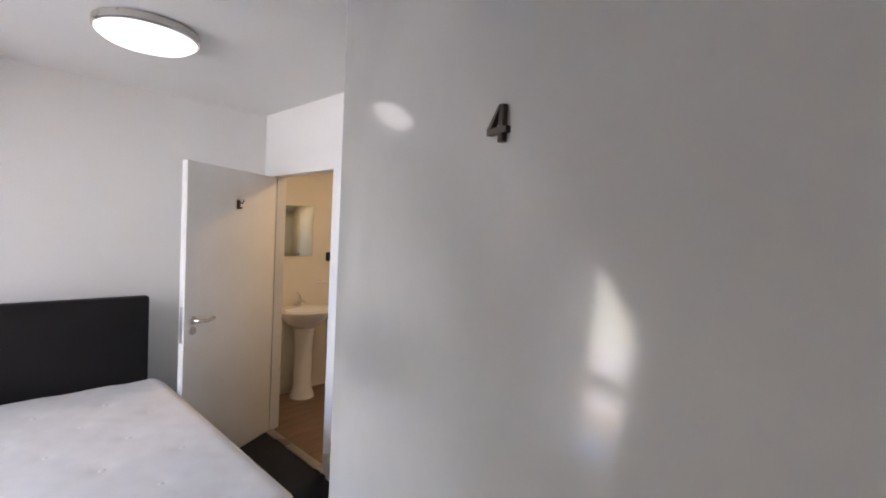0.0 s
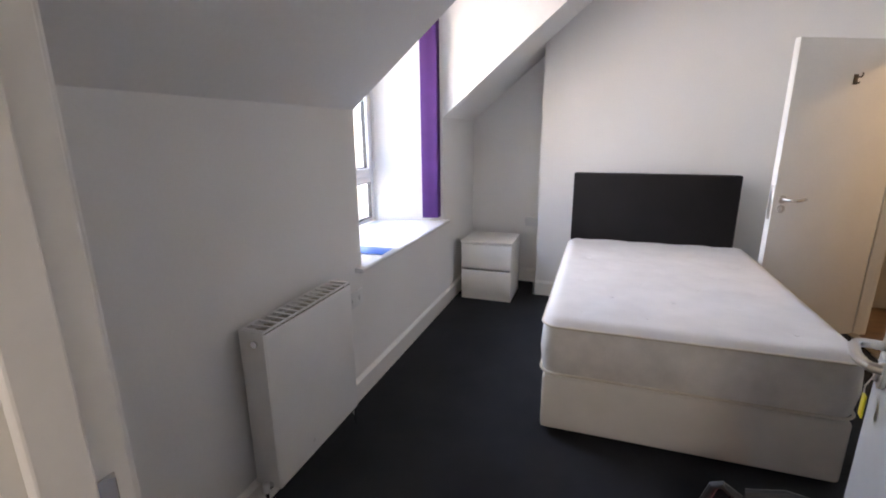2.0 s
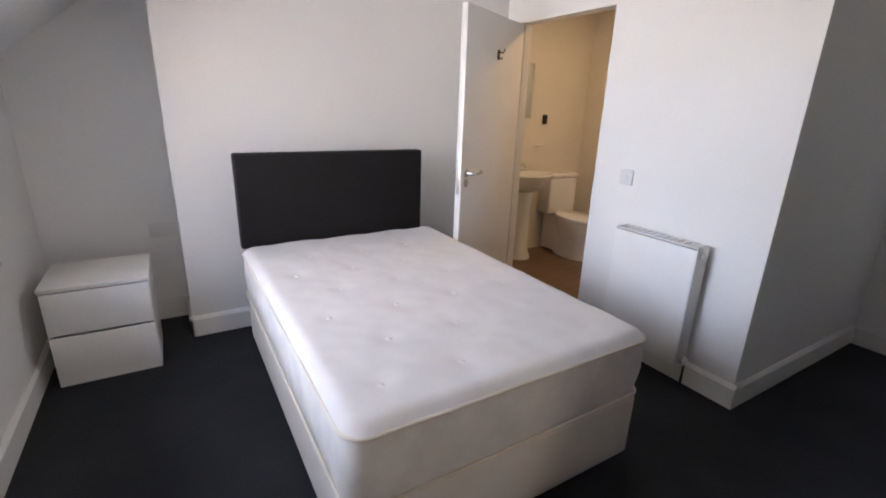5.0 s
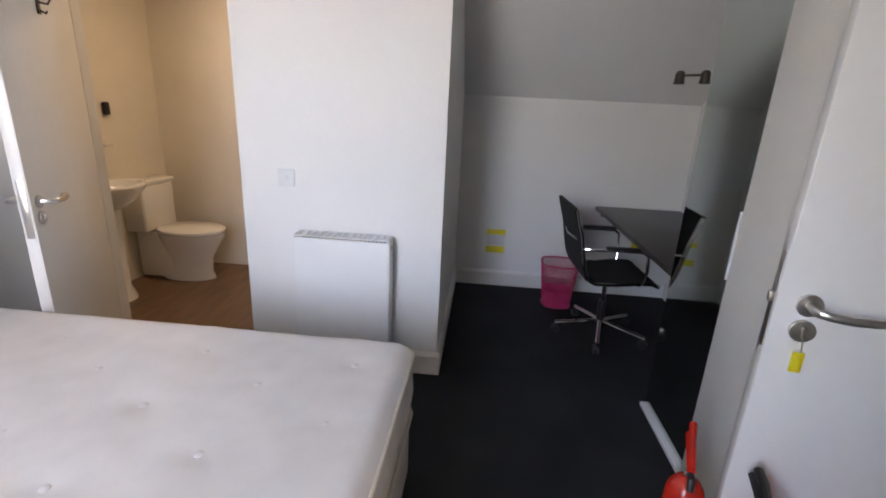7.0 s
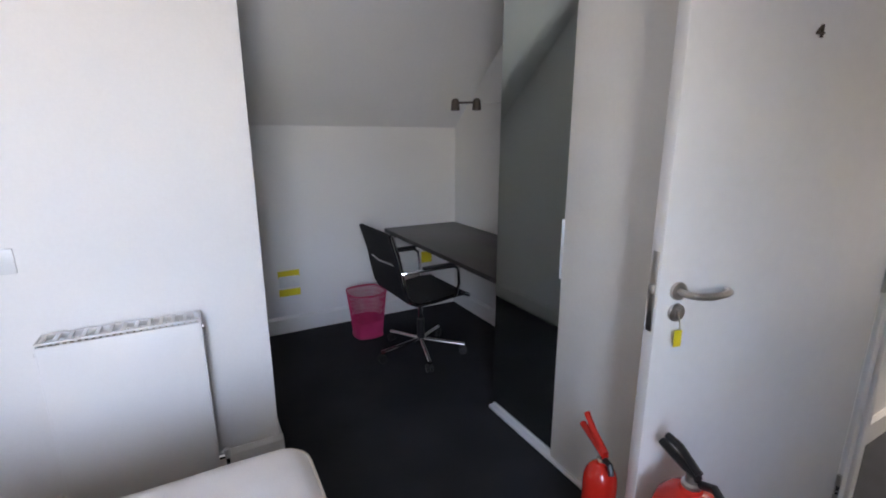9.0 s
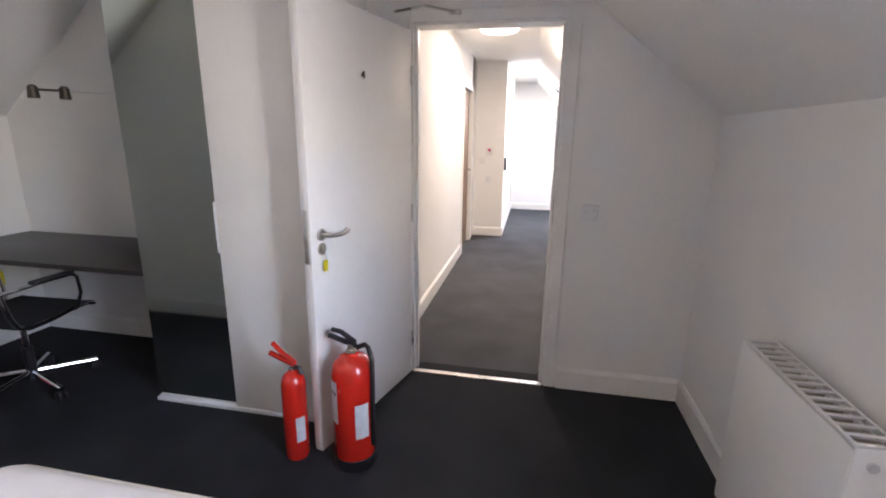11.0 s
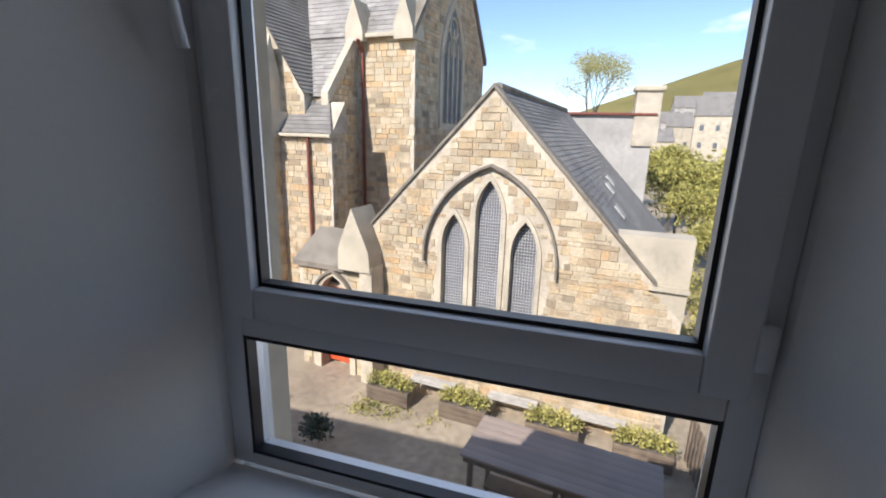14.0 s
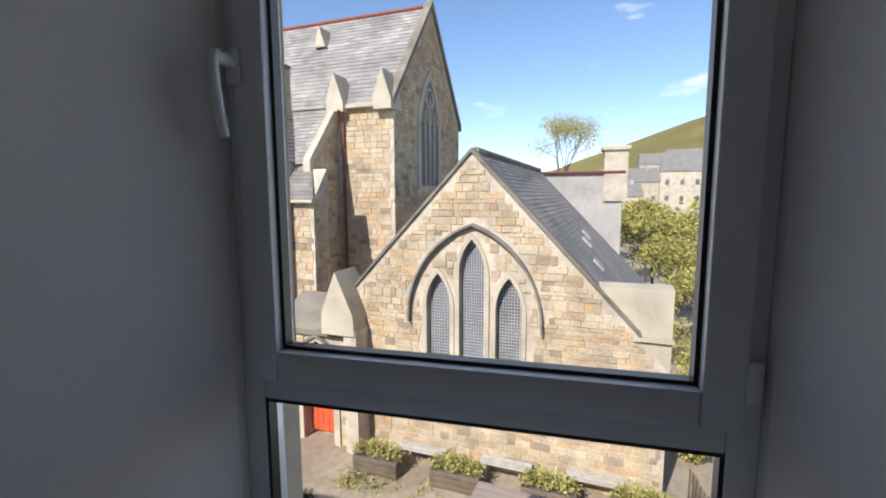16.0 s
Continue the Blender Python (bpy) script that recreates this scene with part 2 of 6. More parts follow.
def structure(name, bm, mat, label, category):
    return tagged(link(name, bm, mat, smooth=False), label, category, kind="structure")


def thing(name, m, label, category, group=""):
    ob = new(name)
    ob.empty_display_size = 0.1
    ob.matrix_world = m
    return tagged(ob, label, category, group)


# ---- the rooms ----
CEIL, KNEE, SL = 2.45, 1.55, 1.09         # flat ceiling, knee wall, run of the slope
WY0, WY1 = 1.81, 3.17                     # dormer recess at the knee wall
GY0, GY1 = 2.01, 2.99                     # recess at the window
PX, PY = 2.96, 1.70                       # bathroom partition and its corner
AX, AY = 4.42, -0.06                      # alcove back wall and end wall
HY, RY = 3.71, 4.07                       # headboard wall and recess behind it
BY, BX = 4.22, 4.42                       # bathroom walls
DX0, DX1, DH = 0.740, 1.566, 2.02           # doorway
SILL = 0.75

bm = B(-0.6, -0.12, -0.2, 4.6, PY + 0.1, 0)
box(bm, -0.6, PY + 0.1, -0.2, PX + 0.03, 4.3, 0)
structure("floor", bm, M_CARPET, "charcoal grey fitted carpet on the bedroom floor", "floor")
structure("floor_bathroom", B(PX + 0.03, PY + 0.1, -0.2, 4.6, 4.4, 0.004), M_VINYL, "brown wood-look vinyl bathroom floor", "floor")
bm = B(-0.6, -8.6, -0.2, 2.8, -0.12, 0)
structure("floor_corridor", bm, M_CORCARPET, "grey carpet on the corridor floor", "floor")

# door wall
bm = B(-0.65, -0.12, 0, DX0, 0, 2.6)
box(bm, DX1, -0.12, 0, 2.85, 0, 2.6)
box(bm, DX0, -0.12, DH, DX1, 0, 2.6)
box(bm, 2.85, -0.18, 0, AX + 0.1, AY, 2.6)
structure("wall_door", bm, M_WALL, "plain white painted wall with the bedroom doorway", "wall")
# window wall with splayed recess
bm = bmesh.new()
prism(bm, [(0, 0), (0, WY0), (-0.5, GY0), (-0.66, GY0), (-0.66, 0)], "z", 0, 2.6)
prism(bm, [(0, WY1), (0, RY), (-0.66, RY), (-0.66, GY1), (-0.5, GY1)], "z", 0, 2.6)
prism(bm, [(0, WY0), (0, WY1), (-0.5, GY1), (-0.59, GY1), (-0.59, GY0), (-0.5, GY0)], "z", 0, SILL - 0.025)
box(bm, -0.66, GY0, 0, -0.59, GY1, 0.56)
box(bm, -0.66, GY0, 2.34, -0.5, GY1, 2.6)
structure("wall_window", bm, M_WALL, "white knee wall with a deep splayed window recess", "wall")
for name, pts, y0, y1 in (("ceiling_slope_1", [(0, KNEE), (SL, CEIL), (SL, 2.6), (0, 2.6)], 0, WY0),
                         ("ceiling_slope_2", [(0, KNEE), (SL, CEIL), (SL, 2.6), (0, 2.6)], WY1, RY),
                         ("ceiling_slope_3", [(AX, KNEE - 0.02), (AX - SL, CEIL), (AX - SL, 2.6), (AX, 2.6)], AY, PY)):
    structure(name, prism(bmesh.new(), pts, "y", y0, y1), M_CEIL, "grey-white sloping ceiling under the roof", "ceiling")
bm = B(SL, 0, CEIL, AX - SL, PY, 2.6)
box(bm, SL, PY, CEIL, PX + 0.05, 4.3, 2.6)
box(bm, -0.66, WY0, CEIL, SL, WY1, 2.6)
box(bm, PX + 0.05, PY + 0.1, CEIL, 4.6, 4.4, 2.6)
structure("ceiling", bm, M_CEIL, "flat white painted ceiling", "ceiling")
# headboard wall
bm = B(0.69, HY, 0, PX, HY + 0.5, 2.6)
box(bm, -0.66, RY, 0, 0.69, RY + 0.14, 2.6)
structure("wall_headboard", bm, M_WALL, "white chimney breast wall behind the bed", "wall")
# partition with the bathroom doorway
BDY0, BDY1 = 2.72, 3.58
bm = B(PX, PY, 0, PX + 0.1, BDY0, 2.6)
box(bm, PX, BDY1, 0, PX + 0.1, 4.32, 2.6)
box(bm, PX, BDY0, 2.0, PX + 0.1, BDY1, 2.6)
box(bm, PX + 0.1, PY, 0, AX + 0.1, PY + 0.1, 2.6)
structure("wall_partition", bm, M_WALL, "white partition wall between bedroom and bathroom", "wall")
bm = B(AX, AY, 0, AX + 0.12, PY, 2.6)
structure("wall_alcove", bm, M_WALL, "low white wall at the back of the desk alcove", "wall")
bm = B(PX + 0.1, BY, 0, BX + 0.12, BY + 0.1, 2.45)
box(bm, BX, PY + 0.1, 0, BX + 0.12, BY, 2.45)
structure("wall_bathroom", bm, M_BATHWALL, "cream wall panels round the bathroom", "wall")
# corridor
CX = 1.73
bm = B(CX, -3.0, 0, CX + 0.12, -0.12, 2.6)
box(bm, CX, -3.95, 2.0, CX + 0.12, -3.0, 2.6)
box(bm, CX, -4.15, 0, CX + 0.12, -3.75, 2.6)
box(bm, 1.31, -4.45, 0, CX + 0.12, -4.15, 2.6)
box(bm, 1.31, -7.2, 0, 1.43, -4.45, 2.6)
box(bm, -0.6, -7.0, 0, 1.31, -6.88, 2.6)
box(bm, -0.12, -6.88, 0, 0.0, -0.12, 2.6)
structure("wall_corridor", bm, M_WALL, "white painted corridor walls", "wall")
bm = B(0.9, -6.9, CEIL, CX + 0.12, -0.12, 2.6)


def corridor_slope(bm, x0, x1, y0, y1):
    z0, z1 = 1.5 + x0 * 1.0556, 1.5 + x1 * 1.0556
    return prism(bm, [(x0, z0), (x1, z1), (x1, z1 + 0.05), (x0, z0 + 0.05)], "y", y0, y1)


corridor_slope(bm, 0, 0.9, -4.6, -0.12)
corridor_slope(bm, 0, 0.9, -6.88, -5.6)
corridor_slope(bm, 0, 0.25, -5.6, -4.6)
corridor_slope(bm, 0.75, 0.9, -5.6, -4.6)
structure("ceiling_corridor", bm, M_CEIL, "white corridor ceiling with a sloping side", "ceiling")

# skirting boards
def skirting(name, runs, h=0.13, d=0.018):
    for i, (x0, y0, x1, y1, nx, ny) in enumerate(runs):
        bm = bmesh.new()
        prof = [(0, 0), (d, 0), (d, h - 0.02), (d * 0.5, h - 0.006), (d * 0.3, h), (0, h)]
        rings = []
        for (x, y) in ((x0, y0), (x1, y1)):
            rings.append([bm.verts.new((x + nx * u, y + ny * u, v)) for u, v in prof])
        k = len(prof)
        for j in range(k):
            bm.faces.new((rings[0][j], rings[0][(j + 1) % k], rings[1][(j + 1) % k], rings[1][j]))
        bm.faces.new(rings[0])
        bm.faces.new(rings[1][::-1])
        structure(name, bm, M_TRIM, "white painted skirting board along the wall", "skirting board")


skirting("baseboard", [
    (0, 0, 0, RY, 1, 0), (0.018, 0, DX0 - 0.06, 0, 0, 1), (DX1 + 0.06, 0, 1.8, 0, 0, 1),
    (0.018, RY, 0.672, RY, 0, -1), (0.69, RY - 0.0, 0.69, HY - 0.018, -1, 0), (0.672, HY, PX - 0.018, HY, 0, -1),
    (PX, BDY1 + 0.05, PX, HY - 0.018, -1, 0), (PX, PY - 0.018, PX, BDY0 - 0.05, -1, 0), (PX, PY, AX - 0.018, PY, 0, -1),
    (AX, AY, AX, PY - 0.018, -1, 0), (2.86, AY, AX - 0.018, AY, 0, 1),
    (CX, -3.0, CX, -0.12, -1, 0), (1.31, -4.15, CX, -4.15, 0, 1), (1.31, -6.88, 1.31, -4.15, -1, 0), (0.0, -6.88, 1.29, -6.88, 0, 1)])


def door_lining(name, axis, a0, a1, top, w0, w1, label, inner_trim=True):
    """Lining, stop and architraves round a doorway; axis x: the wall runs along x, w is y."""
    def bx(bm, u0, u1, v0, v1, z0, z1, bev=0.003):
        if axis == "x":
            return box(bm, u0, v0, z0, u1, v1, z1, bev)
        return box(bm, v0, u0, z0, v1, u1, z1, bev)
    bm = bmesh.new()
    t = 0.022
    bx(bm, a0 - 0.002, a0 + t, w0, w1, 0, top)
    bx(bm, a1 - t, a1 + 0.002, w0, w1, 0, top)
    bx(bm, a0 + t, a1 - t, w0, w1, top - t, top + 0.002)
    m = (w0 + w1) / 2
    for s, u in ((a0 + t, 1), (a1 - t, -1)):
        bx(bm, min(s, s + u * 0.014), max(s, s + u * 0.014), m - 0.025, m + 0.02, 0, top - t)
    faces = ((w0 - 0.013, w0 + 0.001), (w1 - 0.001, w1 + 0.013))
    for v0, v1 in faces if inner_trim else faces[1:]:
        bx(bm, a0 - 0.05, a0 + 0.008, v0, v1, 0, top + 0.05, 0.004)
        bx(bm, a1 - 0.008, a1 + 0.05, v0, v1, 0, top + 0.05, 0.004)
        bx(bm, a0 + 0.008, a1 - 0.008, v0, v1, top - 0.008, top + 0.05, 0.004)
    structure(name, bm, M_TRIM, label, "door frame")


door_lining("trim_bedroom_door", "x", DX0, DX1, DH, -0.12, 0.0, "cream painted lining round the bedroom doorway")
door_lining("trim_bathroom_door", "y", BDY0, BDY1, 2.0, PX, PX + 0.1, "white painted lining round the bathroom doorway", False)
structure("strike_plate", B(DX0 + 0.0215, -0.052, 0.93, DX0 + 0.024, -0.018, 1.12, 0.0005), M_STEEL, "steel strike plate on the door lining", "strike plate")
structure("threshold_strip", B(DX0 + 0.02, -0.02, 0, DX1 - 0.02, 0.02, 0.008, 0.003), M_STEEL, "bright metal threshold strip between the carpets", "threshold")
structure("threshold_bathroom", B(PX - 0.01, BDY0 + 0.022, 0, PX + 0.05, BDY1 - 0.022, 0.012, 0.003), M_STEEL, "metal threshold strip at the bathroom door", "threshold")


# ---- doors ----
def lever(parent, x, z, side, direction):
    """Lever handle with roses on a door face; side: y sign of the face, direction: x sign in which the lever points."""
    bm = bmesh.new()
    cyl(bm, (x, 0, z), (x, side * 0.009, z), 0.026, seg=24, bevel=0.002)
    h = part("handle", bm, M_STEEL, parent, "satin steel lever handle on a round rose")
    bm = tube(bmesh.new(), [(x, side * 0.005, z), (x, side * 0.04, z), (x + direction * 0.006, side * 0.052, z), (x + direction * 0.02, side * 0.058, z - 0.001), (x + direction * 0.06, side * 0.06, z - 0.004), (x + direction * 0.105, side * 0.058, z), (x + direction * 0.125, side * 0.05, z + 0.002), (x + direction * 0.13, side * 0.035, z + 0.002)], 0.0095)
    part("lever", bm, M_STEEL, h)
    bm = cyl(bmesh.new(), (x, 0, z - 0.062), (x, side * 0.009, z - 0.062), 0.026, seg=24, bevel=0.002)
    box(bm, x - 0.005, min(side * 0.008, side * 0.016), z - 0.075, x + 0.005, max(side * 0.008, side * 0.016), z - 0.05, 0.002)
    part("lock_rose", bm, M_STEEL, h)
    return h


# bedroom door: leaf runs along local +x from the hinge; the outer face is local y = +0.044
DOOR_W = 0.838
ang = math.degrees(math.atan2(0.80, 0.205))
d = thing("door_1", pose(DX1 - 0.012, 0.022, 0.008, 0, 0, ang), "white glossy bedroom door standing open, number 4 on it", "door")
d["kind"] = "structure"
part("leaf", B(0, -0.044, 0, DOOR_W, 0, 1.965, 0.003), M_GLOSS, d)
lever(d, DOOR_W - 0.062, 1.02, 1, -1)
lever(d, DOOR_W - 0.062, 1.02, -1, -1).location = (0, -0.044, 0)
bm = B(DOOR_W - 0.0005, -0.034, 0.90, DOOR_W + 0.0015, -0.010, 1.13, 0.0005)
part("lock_plate", bm, M_STEEL, d, "steel lock plate in the door's edge")
part("latch_bolt", B(DOOR_W, -0.03, 1.01, DOOR_W + 0.011, -0.014, 1.035, 0.003), M_STEEL, d)
bm = bmesh.new()
s = 0.031
xx, zz = 0.44, 1.695
for i, pts in enumerate(([(-0.30, -0.5), (-0.12, -0.5), (-0.12, 0.5), (-0.30, 0.5)],
                         [(-0.45, -0.26), (0.36, -0.26), (0.36, -0.09), (-0.45, -0.09)],
                         [(0.36, -0.12), (0.19, -0.12), (-0.20, 0.5), (-0.14, 0.5)])):
    prism(bm, [(xx + u * s, zz + v * s) for u, v in pts], "y", 0.0, 0.005 + 0.0004 * i)
part("number_four", bm, M_DARKMETAL, d, "dark metal number 4")
for z in (0.22, 1.0, 1.74):
    bm = cyl(bmesh.new(), (-0.004, 0.004, z - 0.05), (-0.004, 0.004, z + 0.05), 0.007, seg=12)
    box(bm, -0.002, -0.03, z - 0.05, 0.0, -0.002, z + 0.05)
    part("hinge", bm, M_STEEL, d)
bm = tube(bmesh.new(), [(DOOR_W - 0.062, 0.014, 0.955), (DOOR_W - 0.062, 0.024, 0.93), (DOOR_W - 0.064, 0.024, 0.915)], 0.0015, 6)
key = part("key", bm, M_STEEL, d)
bm = B(DOOR_W - 0.074, 0.019, 0.862, DOOR_W - 0.050, 0.023, 0.912, 0.004)
part("key_tag", bm, M_YELLOW, d, "yellow plastic key tag")
# overhead closer arm on the frame head
t = thing("door_closer", pose(1.32, 0.016, 2.06), "steel door closer arm above the bedroom doorway", "door closer")
part("shoe", B(-0.03, 0, -0.02, 0.03, 0.022, 0.0, 0.003), M_STEEL, t)
part("arm", tube(bmesh.new(), [(0, 0.018, -0.012), (0.12, 0.16, -0.014), (0.30, 0.08, -0.016)], 0.007, 8), M_STEEL, t)

# bathroom door
BW = 0.815
hx, hy = PX - 0.006, BDY1 - 0.01
fx, fy = 2.215, 3.195
ang = math.degrees(math.atan2(fy - hy, fx - hx))
d = thing("door_2", pose(hx, hy, 0.012, 0, 0, ang), "plain white bathroom door standing open beside the bed", "door")
d["kind"] = "structure"
part("leaf", B(0, 0, 0, BW, 0.040, 1.955, 0.003), M_TRIM, d)
h = lever(d, BW - 0.06, 0.99, 1, -1)
h.location = (0, 0.04, 0)
lever(d, BW - 0.06, 0.99, -1, -1)
part("lock_plate", B(BW - 0.0005, 0.008, 0.86, BW + 0.0015, 0.032, 1.08, 0.0005), M_STEEL, d)
bm = B(0.38, 0.04, 1.69, 0.41, 0.046, 1.75, 0.002)
tube(bm, [(0.395, 0.046, 1.735), (0.395, 0.075, 1.73), (0.395, 0.085, 1.745), (0.395, 0.08, 1.755)], 0.004, 8)
tube(bm, [(0.395, 0.046, 1.705), (0.395, 0.065, 1.695), (0.395, 0.07, 1.705)], 0.004, 8)
part("coat_hook", bm, M_DARKMETAL, d, "dark metal coat hook")
for z in (0.22, 1.0, 1.74):
    part("hinge", cyl(bmesh.new(), (-0.004, -0.004, z - 0.05), (-0.004, -0.004, z + 0.05), 0.007, seg=12), M_STEEL, d)

# ---- window ----
WX = -0.50
w = thing("window_1", pose(0, 0, 0), "white plastic casement window with a lower fixed pane", "window")
w["kind"] = "structure"
FZ0, FZ1, FX0, FX1 = SILL + 0.004, 2.34, -0.585, -0.525


def ring(bm, x0, x1, y0, y1, z0, z1, wid, bev=0.004):
    box(bm, x0, y0, z0, x1, y0 + wid, z1, bev)
    box(bm, x0, y1 - wid, z0, x1, y1, z1, bev)
    box(bm, x0, y0 + wid, z0, x1, y1 - wid, z0 + wid, bev)
    box(bm, x0, y0 + wid, z1 - wid, x1, y1 - wid, z1, bev)
    return bm


TR = 1.10                                   # transom
bm = B(FX0, GY0, FZ0, FX1, GY0 + 0.05, FZ1, 0.004)
box(bm, FX0, GY1 - 0.05, FZ0, FX1, GY1, FZ1, 0.004)
box(bm, FX0, GY0 + 0.05, FZ0, FX1, GY1 - 0.05, FZ0 + 0.03, 0.004)
box(bm, FX0, GY0 + 0.05, FZ1 - 0.05, FX1, GY1 - 0.05, FZ1, 0.004)
box(bm, FX0, GY0 + 0.05, TR - 0.035, FX1, GY1 - 0.05, TR + 0.035, 0.004)
part("window_frame", bm, M_PVC, w)
sash = part("sash", ring(bmesh.new(), FX0 + 0.012, FX1 + 0.018, GY0 + 0.030, GY1 - 0.030, TR + 0.012, FZ1 - 0.02, 0.066, 0.006), M_PVC, w, "white plastic opening sash")
part("gasket", ring(bmesh.new(), FX1 - 0.03, FX1 - 0.004, GY0 + 0.094, GY1 - 0.094, TR + 0.076, FZ1 - 0.084, 0.010, 0.0), M_GASKET, sash)
part("gasket", ring(bmesh.new(), FX1 - 0.03, FX1 - 0.002, GY0 + 0.048, GY1 - 0.048, FZ0 + 0.028, TR - 0.033, 0.009, 0.0), M_GASKET, w)
for y0, y1, z0, z1 in ((GY0 + 0.09, GY1 - 0.09, TR + 0.072, FZ1 - 0.08), (GY0 + 0.045, GY1 - 0.045, FZ0 + 0.025, TR - 0.03)):
    p = part("pane", B(FX1 - 0.034, y0, z0, FX1 - 0.028, y1, z1), M_GLASS, w)
    p.visible_shadow = False
hy, hz = GY0 + 0.034, 1.745
bm = B(FX1 + 0.017, hy - 0.016, hz - 0.035, FX1 + 0.028, hy + 0.016, hz + 0.035, 0.005)
cyl(bm, (FX1 + 0.027, hy, hz + 0.006), (FX1 + 0.072, hy, hz + 0.006), 0.0125, seg=16, bevel=0.002)
tube(bm, [(FX1 + 0.066, hy, hz + 0.016), (FX1 + 0.076, hy, hz - 0.002), (FX1 + 0.075, hy, hz - 0.05), (FX1 + 0.066, hy, hz - 0.10), (FX1 + 0.060, hy + 0.003, hz - 0.14)], 0.0105, 12)
part("window_handle", bm, M_PVC, sash, "white plastic window handle")
for z in (1.2, 2.2):
    part("hinge", B(FX1 + 0.004, GY1 - 0.034, z - 0.035, FX1 + 0.024, GY1 - 0.012, z + 0.035, 0.004), M_PVC, sash)
bm = bmesh.new()
prism(bm, [(0.050, WY0 - 0.075), (0.050, WY1 + 0.03), (0.001, WY1 + 0.03), (0.001, WY1 - 0.001), (-0.52, GY1 - 0.001), (-0.52, GY0 + 0.001), (0.001, WY0 + 0.001), (0.001, WY0 - 0.075)], "z", SILL - 0.0245, SILL)
bmesh.ops.bevel(bm, geom=[e for e in bm.edges if all(v.co.x > 0.045 for v in e.verts)], offset=0.006, segments=3, affect="EDGES")
part("window_sill", bm, M_GLOSS, w, "deep glossy white window board")

# ---- bed ----
BX0, BX1, BF, BH = 0.98, 2.215, 1.715, 3.56
bed = thing("double_bed", pose(0, 0, 0), "small double divan bed with a bare white tufted mattress", "bed")
MZ0, MZ1 = 0.315, 0.605
base = part("divan_base", B(BX0 + 0.012, BF + 0.012, 0.028, BX1 - 0.012, BH - 0.06, MZ0, 0.018, 3), M_DIVAN, bed, "cream fabric divan base")
for x in (BX0 + 0.1, BX1 - 0.1):
    for y in (BF + 0.12, BH - 0.2):
        part("castor", cyl(bmesh.new(), (x, y, 0), (x, y, 0.045), 0.025, seg=14), M_BLACK, base)
hb = part("headboard", B(BX0 + 0.006, BH - 0.055, 0.575, BX1 - 0.066, BH + 0.018, 1.12, 0.012, 3), M_HEAD, bed, "dark brown leatherette headboard")
for x in (BX0 + 0.25, BX1 - 0.3):
    part("strut", B(x, BH - 0.02, 0.0, x + 0.06, BH + 0.012, 0.60), M_WOOD, hb)


def mattress_top():
    """A soft top with shallow dimples at the tufts."""
    nx, ny = 62, 92
    bm = bmesh.new()
    y0, y1 = BF, BH - 0.06
    tufts = []
    for j in range(7):
        for i in range(4):
            tufts.append((BX0 + 0.17 + i * 0.29 + (0.14 if j % 2 else 0.0), y0 + 0.17 + j * 0.255))
    tufts = [t for t in tufts if t[0] < BX1 - 0.1]
    rows = []
    for b in range(ny + 1):
        row = []
        for a in range(nx + 1):
            x, y = BX0 + (BX1 - BX0) * a / nx, y0 + (y1 - y0) * b / ny
            edge = min(x - BX0, BX1 - x, y - y0, y1 - y)
            z = MZ1 - 0.030 * max(0.0, 1 - edge / 0.05) ** 2
            for tx, ty in tufts:
                r = math.hypot(x - tx, y - ty)
                z -= 0.007 * math.exp(-(r / 0.04) ** 2) + 0.003 * math.exp(-(r / 0.10) ** 2)
            z += 0.004 * noise.noise(Vector((x * 5, y * 5, 0))) + 0.0022 * noise.noise(Vector((x * 16, y * 16, 3)))
            row.append(bm.verts.new((x, y, z)))
        rows.append(row)
    for r, s_ in zip(rows, rows[1:]):
        for a in range(nx):
            bm.faces.new((r[a], r[a + 1], s_[a + 1], s_[a]))
    return bm, tufts


bm = bmesh.new()
n_v = []
for z, o in ((MZ0 + 0.003, 0.022), (MZ0 + 0.02, 0.006), (MZ0 + 0.07, 0.0), (0.44, -0.006), (MZ1 - 0.07, 0.0), (MZ1 - 0.035, 0.004)):
    pts, R = [], 0.075
    x0, x1, y0, y1 = BX0 + o, BX1 - o, BF + o, BH - 0.06 - o * 0.2
    for cx, cy, a0 in ((x1 - R, y1 - R, 0), (x0 + R, y1 - R, 90), (x0 + R, y0 + R, 180), (x1 - R, y0 + R, 270)):
        for k in range(6):
            a = radians(a0 + 18 * k)
            pts.append(bm.verts.new((cx + R * math.cos(a), cy + R * math.sin(a), z)))
    n_v.append(pts)
for a, b in zip(n_v, n_v[1:]):
    for k in range(len(a)):
        bm.faces.new((a[k], a[(k + 1) % len(a)], b[(k + 1) % len(a)], b[k]))
bm.faces.new(n_v[0][::-1])
mat_ = part("mattress", bm, M_MATSIDE, bed, "white mattress with a beige border")


def rounded(x, y):
    """Pull the square outline in to the rounded corners of the mattress."""
    R = 0.075
    cx, cy = min(max(x, BX0 + R), BX1 - R), min(max(y, BF + R), BH - 0.06 - R)
    dx, dy = x - cx, y - cy
    m = math.hypot(dx, dy)
    big = max(abs(dx), abs(dy))
    return (x, y) if m < 1e-6 else (cx + dx / m * big, cy + dy / m * big)


